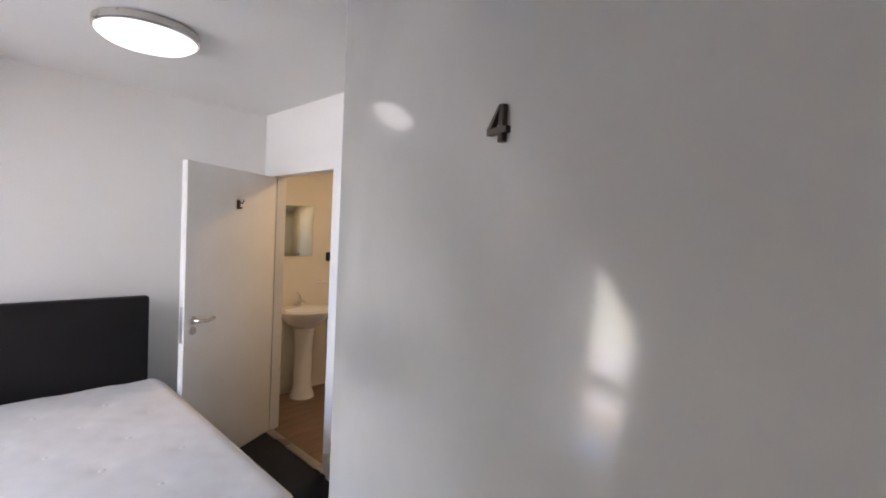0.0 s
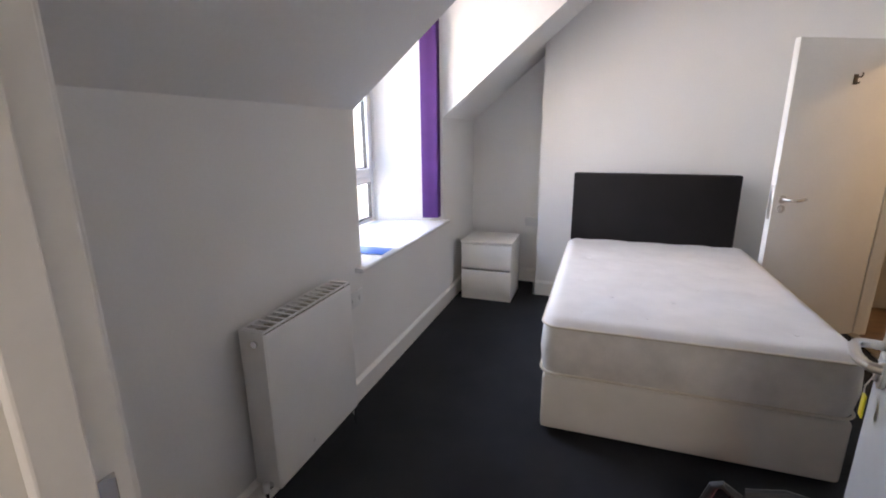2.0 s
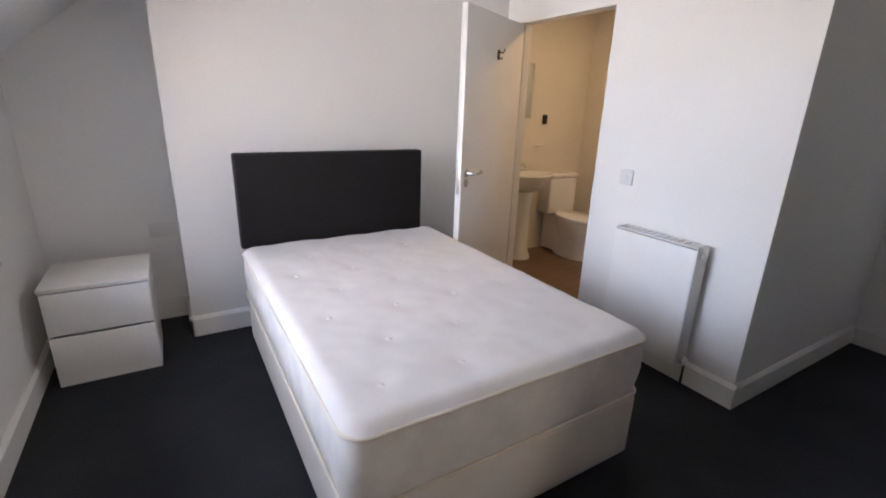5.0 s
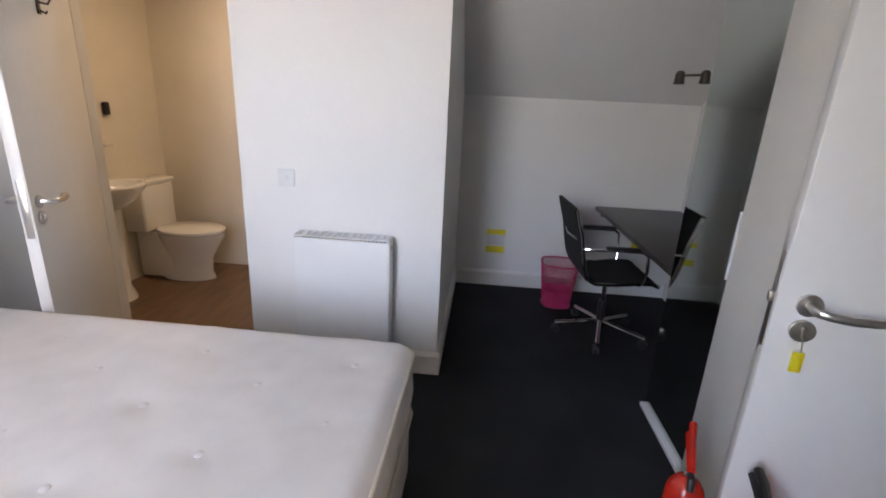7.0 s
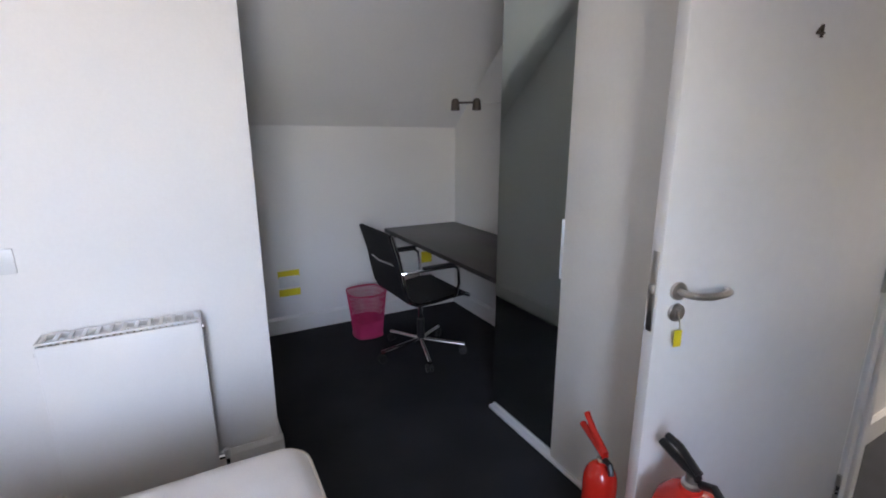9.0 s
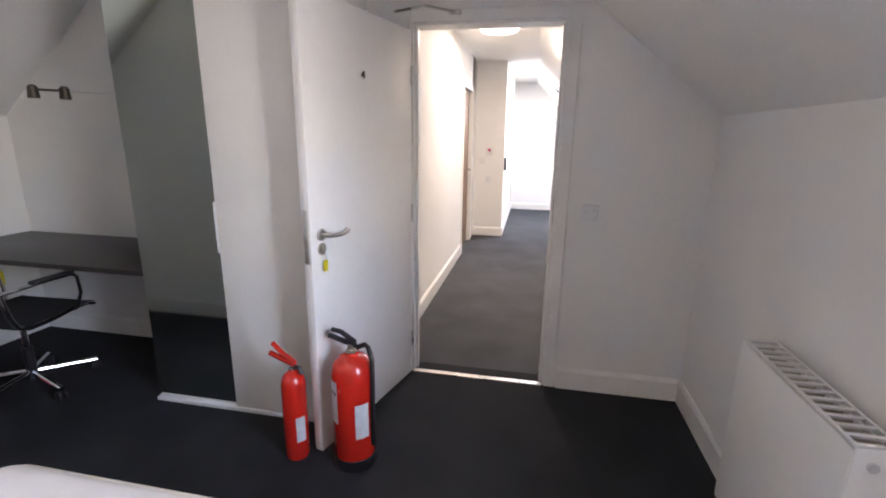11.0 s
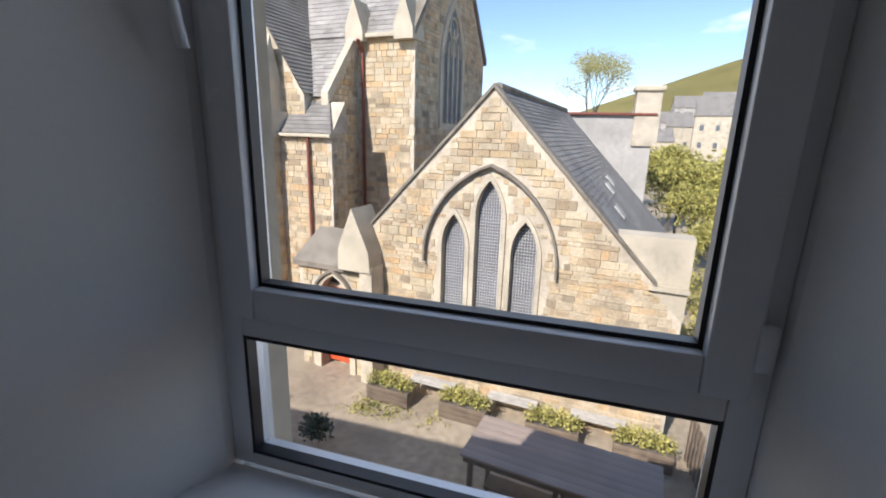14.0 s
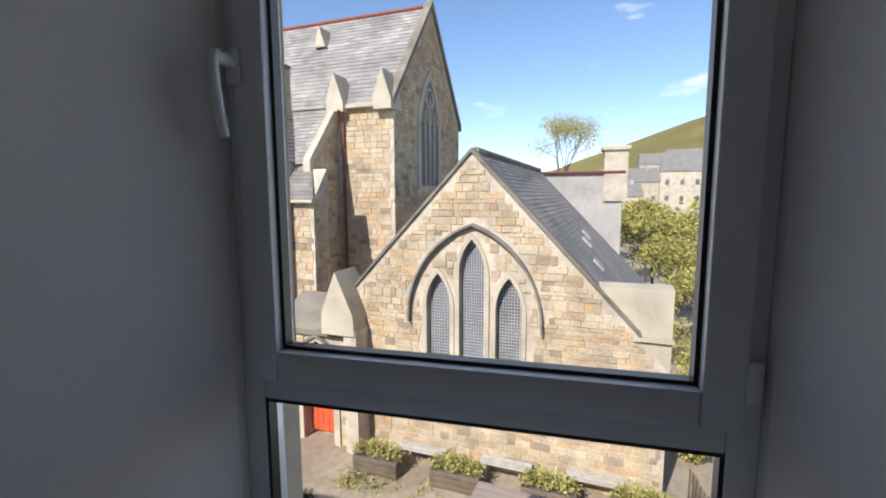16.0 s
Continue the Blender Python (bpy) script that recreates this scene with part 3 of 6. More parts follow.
bm, TUFTS = mattress_top()
for v in bm.verts:
    v.co.x, v.co.y = rounded(v.co.x, v.co.y)
part("top_panel", bm, M_MATTRESS, mat_, "quilted white damask top panel")
for tx, ty in TUFTS:
    b2 = bmesh.new()
    lathe(b2, [(0.013, MZ1 - 0.012), (0.012, MZ1 - 0.0085), (0.006, MZ1 - 0.006)], 12, (tx, ty))
    part("tuft", b2, M_MATTRESS, mat_)
for z in (MZ1 - 0.034, MZ0 + 0.02):
    pts = []
    for cx, cy, a0 in ((BX1 - 0.075, BH - 0.135, 0), (BX0 + 0.075, BH - 0.135, 90), (BX0 + 0.075, BF + 0.075, 180), (BX1 - 0.075, BF + 0.075, 270)):
        for k in range(7):
            a = radians(a0 + 15 * k)
            pts.append((cx + 0.076 * math.cos(a), cy + 0.076 * math.sin(a), z))
    part("piping", tube(bmesh.new(), pts + pts[:2], 0.0065, 8), M_PIPING, mat_)

# ---- chest of drawers by the bed ----
c = thing("bedside_chest", pose(0.08, 3.40, 0), "small white two-drawer bedside chest in the recess", "chest of drawers")
CW, CD, CH = 0.44, 0.42, 0.53
bm = B(0, 0.018, 0, 0.018, CD, CH - 0.02, 0.002)
box(bm, CW - 0.018, 0.018, 0, CW, CD, CH - 0.02, 0.002)
box(bm, 0.018, CD - 0.01, 0.0, CW - 0.018, CD, CH - 0.02)
box(bm, 0.018, 0.02, 0.0, CW - 0.018, 0.04, 0.055)
box(bm, 0.018, 0.03, 0.05, CW - 0.018, CD - 0.01, 0.062)
part("body", bm, M_TRIM, c)
part("top", B(-0.004, 0, CH - 0.022, CW + 0.004, CD, CH, 0.004), M_TRIM, c)
for z0, z1 in ((0.06, 0.272), (0.284, 0.502)):
    part("drawer", B(0.003, 0.0, z0, CW - 0.003, 0.018, z1, 0.003), M_TRIM, c)


# ---- radiators ----
def radiator(name, m, L, H, label, D=0.10):
    """Local x along the wall, y out from the wall."""
    r = thing(name, m, label, "radiator")
    bm = bmesh.new()
    box(bm, 0.004, D - 0.012, 0.012, L - 0.004, D, H - 0.012, 0.006, 3)
    part("front_panel", bm, M_RAD, r)
    bm = B(0.004, 0.03, 0.02, L - 0.004, 0.04, H - 0.02, 0.004)
    part("back_panel", bm, M_RAD, r)
    for x in (0.0, L - 0.006):
        part("side_cover", B(x, 0.026, 0.02, x + 0.006, D - 0.002, H, 0.002), M_RAD, r)
    bm = bmesh.new()
    box(bm, 0.006, 0.03, H - 0.006, L - 0.006, 0.038, H + 0.001)
    box(bm, 0.006, D - 0.012, H - 0.006, L - 0.006, D - 0.003, H + 0.001)
    k = int(L / 0.04)
    for i in range(k + 1):
        x = 0.008 + i * (L - 0.03) / k
        box(bm, x, 0.038, H - 0.006, x + 0.012, D - 0.012, H + 0.0005)
    part("top_grille", bm, M_RAD, r)
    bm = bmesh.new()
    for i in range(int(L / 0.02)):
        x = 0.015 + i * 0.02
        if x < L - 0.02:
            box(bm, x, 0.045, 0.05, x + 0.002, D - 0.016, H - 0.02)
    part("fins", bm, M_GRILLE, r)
    for x, s_ in ((0.0, -1), (L, 1)):
        bm = cyl(bmesh.new(), (x, D - 0.04, 0.03), (x + s_ * 0.03, D - 0.04, 0.03), 0.011, seg=12)
        cyl(bm, (x + s_ * 0.03, D - 0.04, -0.12), (x + s_ * 0.03, D - 0.04, 0.035), 0.0075, seg=12)
        part("pipe", bm, M_CHROME, r)
        bm = cyl(bmesh.new(), (x + s_ * 0.03, D - 0.04, 0.02), (x + s_ * 0.03, D - 0.04, 0.06), 0.014, 0.012, seg=16, bevel=0.003)
        part("valve", bm, M_PLATE, r)
    part("vent_plug", cyl(bmesh.new(), (L, D - 0.04, H - 0.045), (L + 0.008, D - 0.04, H - 0.045), 0.012, seg=14), M_CHROME, r)
    part("vent_plug", cyl(bmesh.new(), (-0.008, D - 0.04, H - 0.045), (0, D - 0.04, H - 0.045), 0.012, seg=14), M_CHROME, r)
    for x in (0.12, L - 0.12):
        part("bracket", B(x - 0.015, 0.0, 0.06, x + 0.015, 0.032, H - 0.08), M_RAD, r)
    return r


radiator("radiator", pose(0.0, 1.468, 0.12, 0, 0, -90), 0.585, 0.655, "white panel radiator under the sloping ceiling", 0.135)
radiator("radiator", pose(PX, 1.945, 0.13, 0, 0, 90), 0.485, 0.655, "white panel radiator on the bathroom partition", 0.125)


# ---- electrical plates ----
def plate(name, m, w, h, label, category, gangs=1, mat=None):
    """Local x along the wall, z up, y out of it."""
    p = thing(name, m, label, category)
    part("plate", B(-w / 2, 0, -h / 2, w / 2, 0.009, h / 2, 0.003), mat or M_PLATE, p)
    for g in range(gangs):
        x = (g - (gangs - 1) / 2) * w / max(1, gangs)
        part("rocker", B(x - 0.008, 0.008, -0.013, x + 0.008, 0.013, 0.013, 0.002), M_PLATE, p)
    return p


plate("light_switch", pose(0.57, 0, 1.05, 0, 0, 0), 0.086, 0.086, "white double light switch beside the bedroom door", "light switch", 2)
plate("light_switch", pose(PX, 2.50, 1.045, 0, 0, 90), 0.086, 0.086, "white light switch above the radiator", "light switch", 1)
plate("wall_socket", pose(0.0, 1.72, 0.585, 0, 0, -90), 0.146, 0.086, "white double socket below the window", "socket", 2)
plate("wall_socket", pose(0.60, RY, 0.60, 0, 0, 180), 0.146, 0.086, "grey double socket behind the chest", "socket", 2)
for y in (1.345,):
    plate("wall_socket", pose(AX, y + 0.025, 0.40, 0, 0, 90), 0.146, 0.086, "white double socket with yellow tape on it", "socket", 2)
for z, k in ((0.458, 0), (0.315, 1)):
    bm = B(-0.078, 0.0, -0.028, 0.078, 0.003, 0.028, 0.001)
    tape = link("warning_label", bm, M_YELLOW)
    tape.matrix_world = pose(AX - 0.0005, 1.37, z, 0, 0 if k else 1.5, 90)
    tagged(tape, "yellow paper notice stuck on the alcove wall", "label", "yellow notices")
bm = B(-0.05, 0.0, -0.05, 0.05, 0.003, 0.05, 0.001)
tape = link("warning_label", bm, M_YELLOW)
tape.matrix_world = pose(AX - 0.0005, 0.22, 0.45, 0, 0, 90)
tagged(tape, "yellow paper notice below the desk", "label", "yellow notices")

# ---- wardrobe with sliding doors ----
WX0, WX1, WF = 1.80, 2.845, 0.615
w = thing("fitted_wardrobe", pose(0, 0, 0), "fitted wardrobe with one mirrored and one white sliding door", "wardrobe")
bm = B(WX1 - 0.018, 0.0, 0, WX1, WF - 0.02, CEIL - 0.001, 0.001)
box(bm, WX0, 0.0, 0, WX0 + 0.018, WF - 0.02, CEIL - 0.001, 0.001)
part("body", bm, M_TRIM, w)
part("bottom_track", B(WX0, WF - 0.075, 0, WX1, WF + 0.012, 0.022, 0.004), M_PVC, w, "white sliding door track")
part("top_track", B(WX0 + 0.018, WF - 0.075, CEIL - 0.06, WX1 - 0.018, WF + 0.005, CEIL - 0.002, 0.003), M_PVC, w)
SPLIT = 2.345
md = part("mirror_door", B(SPLIT - 0.03, WF - 0.036, 0.024, WX1 - 0.003, WF - 0.018, CEIL - 0.062), M_TRIM, w, "mirrored sliding door")
part("mirror", B(SPLIT + 0.016, WF - 0.017, 0.036, WX1 - 0.006, WF - 0.012, CEIL - 0.066), M_MIRROR, md)
wd = part("panel_door", B(WX0 + 0.019, WF - 0.014, 0.024, SPLIT + 0.014, WF + 0.004, CEIL - 0.062, 0.002), M_TRIM, w, "plain white sliding door")
part("edge_pull", B(SPLIT + 0.0145, WF - 0.015, 0.87, SPLIT + 0.022, WF + 0.010, 1.12, 0.002), M_PVC, wd)

# ---- desk, chair and bin in the alcove ----
dk = thing("desk", pose(0, 0, 0), "dark wood-effect desk fitted across the alcove", "desk")
part("desktop", B(WX1 + 0.004, AY + 0.004, 0.705, AX - 0.004, 0.60, 0.735, 0.004), M_DESK, dk)
part("wall_batten", B(WX1 + 0.004, AY + 0.002, 0.655, AX - 0.004, AY + 0.03, 0.705), M_DESK, dk)
part("end_panel", B(WX1 + 0.004, AY + 0.03, 0, WX1 + 0.026, 0.54, 0.705, 0.002), M_DESK, dk)
part("side_batten", B(AX - 0.03, AY + 0.03, 0.655, AX - 0.004, 0.55, 0.705), M_DESK, dk)


def office_chair(m):
    """Local -y is the way the sitter faces."""
    ch = thing("office_chair", m, "black mesh swivel chair with chrome frame and arms", "office chair")
    base = part("star_base", cyl(bmesh.new(), (0, 0, 0.06), (0, 0, 0.12), 0.032, 0.026, 18), M_CHROME, ch, "chrome five-star base")
    for k in range(5):
        a = radians(72 * k + 18)
        c_, s_ = math.cos(a), math.sin(a)
        bm = bmesh.new()
        tube(bm, [(0.02 * c_, 0.02 * s_, 0.10), (0.15 * c_, 0.15 * s_, 0.085), (0.30 * c_, 0.30 * s_, 0.068)], 0.014, 10)
        part("spoke", bm, M_CHROME, base)
        bm = bmesh.new()
        x, y = 0.29 * c_, 0.29 * s_
        for o in (-0.014, 0.014):
            cyl(bm, (x - s_ * (o - 0.009), y + c_ * (o - 0.009), 0.027), (x - s_ * (o + 0.009), y + c_ * (o + 0.009), 0.027), 0.027, seg=16, bevel=0.004)
        cyl(bm, (x, y, 0.035), (x, y, 0.07), 0.008, seg=8)
        part("castor", bm, M_BLACK, base, "black twin-wheel castor")
    bm = cyl(bmesh.new(), (0, 0, 0.11), (0, 0, 0.25), 0.026, seg=16)
    part("gas_lift_cover", bm, M_BLACK, ch)
    part("gas_lift", cyl(bmesh.new(), (0, 0, 0.25), (0, 0, 0.40), 0.015, seg=14), M_CHROME, ch)
    part("tilt_mechanism", B(-0.08, -0.09, 0.39, 0.08, 0.09, 0.425, 0.01), M_BLACK, ch)
    # sling: seat and back in one bent sheet
    prof = [(-0.24, 0.452), (-0.21, 0.468), (-0.12, 0.468), (0.02, 0.452), (0.14, 0.450), (0.19, 0.475), (0.215, 0.53), (0.235, 0.62), (0.255, 0.73), (0.285, 0.83), (0.305, 0.90)]

    def sheet(pts, t, ribs):
        bm = bmesh.new()
        top = []
        for i, (y, z) in enumerate(pts):
            a, b = pts[max(0, i - 1)], pts[min(len(pts) - 1, i + 1)]
            d = Vector((b[0] - a[0], b[1] - a[1])).normalized()
            nrm = Vector((-d.y, d.x))
            top.append(((y, z), (y - nrm.x * t, z - nrm.y * t)))
        for w_ in (0,):
            rings = []
            for (p, q) in top:
                rings.append([bm.verts.new((-0.225, *p)), bm.verts.new((0.225, *p)), bm.verts.new((0.225, *q)), bm.verts.new((-0.225, *q))])
            for a, b in zip(rings, rings[1:]):
                for k in range(4):
                    bm.faces.new((a[k], a[(k + 1) % 4], b[(k + 1) % 4], b[k]))
            bm.faces.new(rings[0][::-1])
            bm.faces.new(rings[-1])
        return bm
    def dense(p):
        out = []
        for a, b in zip(p, p[1:]):
            for k in range(4):
                f = k / 4
                out.append((a[0] + (b[0] - a[0]) * f, a[1] + (b[1] - a[1]) * f))
        return out + [p[-1]]
    part("seat", sheet(dense(prof[:5]), 0.022, True), M_MESH, ch, "black mesh seat")
    part("backrest", sheet(dense(prof[4:]), 0.020, True), M_MESH, ch, "black mesh backrest")
    for x in (-0.232, 0.232):
        part("side_rail", tube(bmesh.new(), [(x, y, z - 0.008) for y, z in prof], 0.011, 10), M_CHROME, ch)
        bm = tube(bmesh.new(), [(x * 1.02, -0.13, 0.455), (x * 1.13, -0.14, 0.55), (x * 1.15, -0.13, 0.645), (x * 1.15, -0.10, 0.668), (x * 1.15, 0.05, 0.672), (x * 1.13, 0.19, 0.668), (x * 1.02, 0.245, 0.66)], 0.010, 10)
        arm = part("armrest", bm, M_CHROME, ch, "chrome loop armrest")
        part("arm_pad", B(x * 1.15 - 0.02, -0.11, 0.674, x * 1.15 + 0.02, 0.12, 0.692, 0.008, 3), M_BLACK, arm)
    for z, y in ((0.70, 0.255),):
        part("cross_bar", tube(bmesh.new(), [(-0.23, y, z), (0, y + 0.028, z), (0.23, y, z)], 0.008, 8), M_CHROME, ch)
    bm = bmesh.new()
    for y, z in ((-0.12, 0.44), (0.10, 0.432)):
        tube(bm, [(-0.23, y, z + 0.01), (0, y, z - 0.01), (0.23, y, z + 0.01)], 0.009, 8)
    part("seat_bars", bm, M_CHROME, ch)
    return ch


office_chair(pose(3.63, 0.66, 0, 0, 0, 3))

bn = thing("waste_bin", pose(4.10, 0.88, 0), "tapered pink mesh waste paper bin", "waste bin")
H_ = 0.35
bm = bmesh.new()
N = 60
for k in range(N):
    for s_ in (1, -1):
        pts = []
        for j in range(9):
            f = j / 8
            a = 2 * math.pi * (k / N + s_ * f * 0.09)
            r = 0.105 + 0.035 * f
            q = 1 / max(abs(math.cos(a)), abs(math.sin(a))) ** 0.35
            pts.append((r * q * math.cos(a), r * q * math.sin(a), 0.01 + f * (H_ - 0.02)))
        tube(bm, pts, 0.0016, 3)
part("mesh_wall", bm, M_PINK, bn)
def loop(r, z, t, n=40):
    return [((r / max(abs(math.cos(a)), abs(math.sin(a))) ** 0.35) * math.cos(a), (r / max(abs(math.cos(a)), abs(math.sin(a))) ** 0.35) * math.sin(a), z) for a in [2 * math.pi * k / n for k in range(n + 2)]]
part("rim", tube(bmesh.new(), loop(0.14, H_ - 0.008, 0), 0.006, 8), M_PINK, bn)
part("base_band", tube(bmesh.new(), loop(0.106, 0.008, 0), 0.007, 8), M_PINK, bn)
bm = bmesh.new()
prism(bm, [(p[0], p[1]) for p in loop(0.104, 0, 0, 32)[:32]], "z", 0.002, 0.007)
part("base", bm, M_PINK, bn)
bm = bmesh.new()
lo, hi = loop(0.107, 0.012, 0, 40)[:40], loop(0.115, 0.13, 0, 40)[:40]
a_ = [bm.verts.new(p) for p in lo]
b_ = [bm.verts.new(p) for p in hi]
for k in range(40):
    bm.faces.new((a_[k], a_[(k + 1) % 40], b_[(k + 1) % 40], b_[k]))
part("solid_band", bm, M_PINK, bn, "solid pink lower band")

# spotlight bar over the desk
sp = thing("wall_spotlight", pose(3.40, 0.455, 1.632, 0, 0, 48), "bronze twin spotlight bar above the desk", "spotlight")
part("bar", tube(bmesh.new(), [(-0.064, 0, 0.012), (0.064, 0, 0.012)], 0.006, 8), M_DARKMETAL, sp)
for x in (-0.064, 0.064):
    bm = lathe(bmesh.new(), [(0.012, 0.035), (0.022, 0.025), (0.024, 0.0), (0.027, -0.03), (0.024, -0.032)], 20, (x, 0))
    part("lamp_head", bm, M_DARKMETAL, sp)
part("wall_arm", tube(bmesh.new(), [(0, 0, 0.012), (-0.19, -0.172, 0.02), (-0.378, -0.34, 0.03)], 0.0035, 8), M_PLATE, sp, "thin white arm")


# ---- fire extinguishers ----
def extinguisher(m, r, h, label, big):
    e = thing("fire_extinguisher", m, label, "fire extinguisher", "fire extinguishers")
    z0 = 0.03 if big else 0.0
    prof = [(r * 0.9, z0), (r, z0 + 0.015), (r, h * 0.80), (r * 0.97, h * 0.85), (r * 0.85, h * 0.90), (r * 0.6, h * 0.945), (r * 0.33, h * 0.965), (r * 0.30, h * 0.985)]
    part("cylinder", lathe(bmesh.new(), prof, 32), M_RED, e, "glossy red steel cylinder")
    if big:
        part("base_ring", lathe(bmesh.new(), [(r * 1.02, 0), (r * 1.04, 0.01), (r * 1.03, 0.05), (r * 0.98, 0.055)], 32), M_BLACK, e, "black plastic foot")
    neck = lathe(bmesh.new(), [(r * 0.28, h * 0.975), (r * 0.28, h * 1.0), (r * 0.2, h * 1.01), (r * 0.2, h * 1.05)], 16)
    part("valve", neck, M_STEEL, e, "brass and steel valve")
    mt = M_BLACK if big else M_RED
    L = 0.14 if not big else 0.12
    bm = tube(bmesh.new(), [(0, 0.02, h * 1.045), (0, -L * 0.5, h * 1.06), (0, -L, h * 1.075)], 0.012, 8)
    part("carry_handle", bm, mt, e)
    bm = tube(bmesh.new(), [(0, 0.02, h * 1.07), (0, -L * 0.45, h * 1.13), (0, -L * 0.85, h * 1.20 if not big else h * 1.13)], 0.011, 8)
    part("squeeze_lever", bm, mt, e)
    if big:
        pts = [(0.0, 0.03, h * 1.03), (0.0, 0.07, h * 1.07), (0.0, r * 0.95, h * 1.05), (0.0, r * 1.12, h * 0.95), (0.0, r * 1.12, h * 0.75), (0.0, r * 1.1, h * 0.5), (0.0, r * 1.1, h * 0.28)]
        hose = part("hose", tube(bmesh.new(), pts, 0.011, 10), M_BLACK, e)
        part("nozzle", cyl(bmesh.new(), pts[-1], (0, r * 1.1, h * 0.2), 0.013, 0.009, 12), M_BLACK, hose)
    else:
        part("discharge_horn", tube(bmesh.new(), [(0, 0.02, h * 1.02), (0, 0.05, h * 1.03), (0, 0.062, h * 0.97)], 0.010, 8), M_BLACK, e)

    def wrap(a0, a1, zz0, zz1, name, mat):
        bm = bmesh.new()
        lo, hi, n = [], [], 10
        for k in range(n + 1):
            a = radians(a0 + (a1 - a0) * k / n)
            lo.append(bm.verts.new(((r + 0.0012) * math.cos(a), (r + 0.0012) * math.sin(a), zz0)))
            hi.append(bm.verts.new(((r + 0.0012) * math.cos(a), (r + 0.0012) * math.sin(a), zz1)))
        for k in range(n):
            bm.faces.new((lo[k], lo[k + 1], hi[k + 1], hi[k]))
        return part(name, bm, mat, e)
    if big:
        wrap(-50, -10, h * 0.42, h * 0.78, "instruction_label", M_PAPERLABEL)
        wrap(40, 78, h * 0.30, h * 0.60, "instruction_label", M_PAPERLABEL)
        wrap(-48, -14, h * 0.66, h * 0.70, "text_bar", M_DARKMETAL)
    else:
        wrap(50, 95, h * 0.22, h * 0.5, "instruction_label", M_PAPERLABEL)
    return e


extinguisher(pose(1.872, 0.862, 0, 0, 0, 70), 0.054, 0.44, "slim red fire extinguisher with red levers behind the door", False)
extinguisher(pose(1.600, 0.835, 0, 0, 0, 75), 0.092, 0.545, "large red fire extinguisher with black hose holding the door", True)

# ---- window board things and blind ----
card = link("leaflet", B(-0.105, -0.0775, 0, 0.105, 0.0775, 0.003, 0.0005), M_BLUE)
tagged(card, "bright blue printed leaflet on the window board", "leaflet")
card.matrix_world = pose(-0.083, 2.085, SILL + 0.004, 0, 0, 2)
pap = link("paper_sheet", B(-0.14, -0.10, 0, 0.14, 0.10, 0.0015, 0.0003), material("white_paper", (0.78, 0.78, 0.78), 0.6, var=0.01))
tagged(pap, "white paper sheet lying under the leaflet", "paper")
pap.matrix_world = pose(-0.11, 2.10, SILL + 0.001, 0, 0, 4)
cup = thing("plastic_pot", pose(-0.175, 1.995, SILL + 0.0075), "violet plastic pot with a white band", "pot")
part("body", lathe(bmesh.new(), [(0.020, 0), (0.022, 0.004), (0.022, 0.012), (0.028, 0.018), (0.029, 0.04)], 24), M_PLATE, cup, "white band")
part("cap", lathe(bmesh.new(), [(0.031, 0.04), (0.033, 0.044), (0.033, 0.085), (0.030, 0.088), (0.026, 0.088), (0.024, 0.06)], 24), M_VIOLET, cup)

bl = thing("vertical_blind", pose(0, 0, 0), "purple vertical blind drawn to one side of the window", "blind")
part("head_rail", B(-0.095, WY0 + 0.06, 2.375, -0.055, WY1 - 0.02, 2.41, 0.004), M_PVC, bl, "white blind rail")
for k in range(5):
    y = WY1 - 0.035 - 0.018 * k
    bm = bmesh.new()
    a = radians(8 + 3 * (k % 3))
    pts = [(-0.075 + u * math.cos(a), y + u * math.sin(a) + 0.006 * math.sin(u * 40)) for u in (-0.06, -0.03, 0, 0.03, 0.06)]
    prism(bm, pts + [(p[0] + 0.0, p[1] + 0.0025) for p in reversed(pts)], "z", SILL + 0.03, 2.375)
    part("slat", bm, M_PURPLE, bl)

# ---- ceiling fittings ----
def ceiling_light(m, r, label):
    e = thing("ceiling_light", m, label, "ceiling light", "ceiling lights")
    part("base_rim", lathe(bmesh.new(), [(r * 0.96, 0), (r * 1.02, -0.006), (r * 1.02, -0.035), (r * 0.985, -0.042), (r * 0.97, -0.03)], 48), M_STEEL, e, "satin steel rim")
    part("diffuser", lathe(bmesh.new(), [(r * 0.965, -0.02), (r * 0.96, -0.045), (r * 0.85, -0.062), (r * 0.5, -0.073), (0.01, -0.076)], 48), M_DIFFUSER, e, "lit opal diffuser")
    return e


ceiling_light(pose(1.9, 2.6, CEIL), 0.20, "round steel-rimmed ceiling light, switched on")
ceiling_light(pose(1.27, -2.1, CEIL), 0.19, "round corridor ceiling light, switched on")
ceiling_light(pose(3.75, 3.1, CEIL), 0.14, "round bathroom ceiling light, switched on")
sd = thing("smoke_detector", pose(0.55, 2.45, CEIL), "white round smoke detector on the dormer ceiling", "smoke detector")
part("body", lathe(bmesh.new(), [(0.055, 0), (0.055, -0.02), (0.045, -0.035), (0.02, -0.04)], 28), M_PLATE, sd)

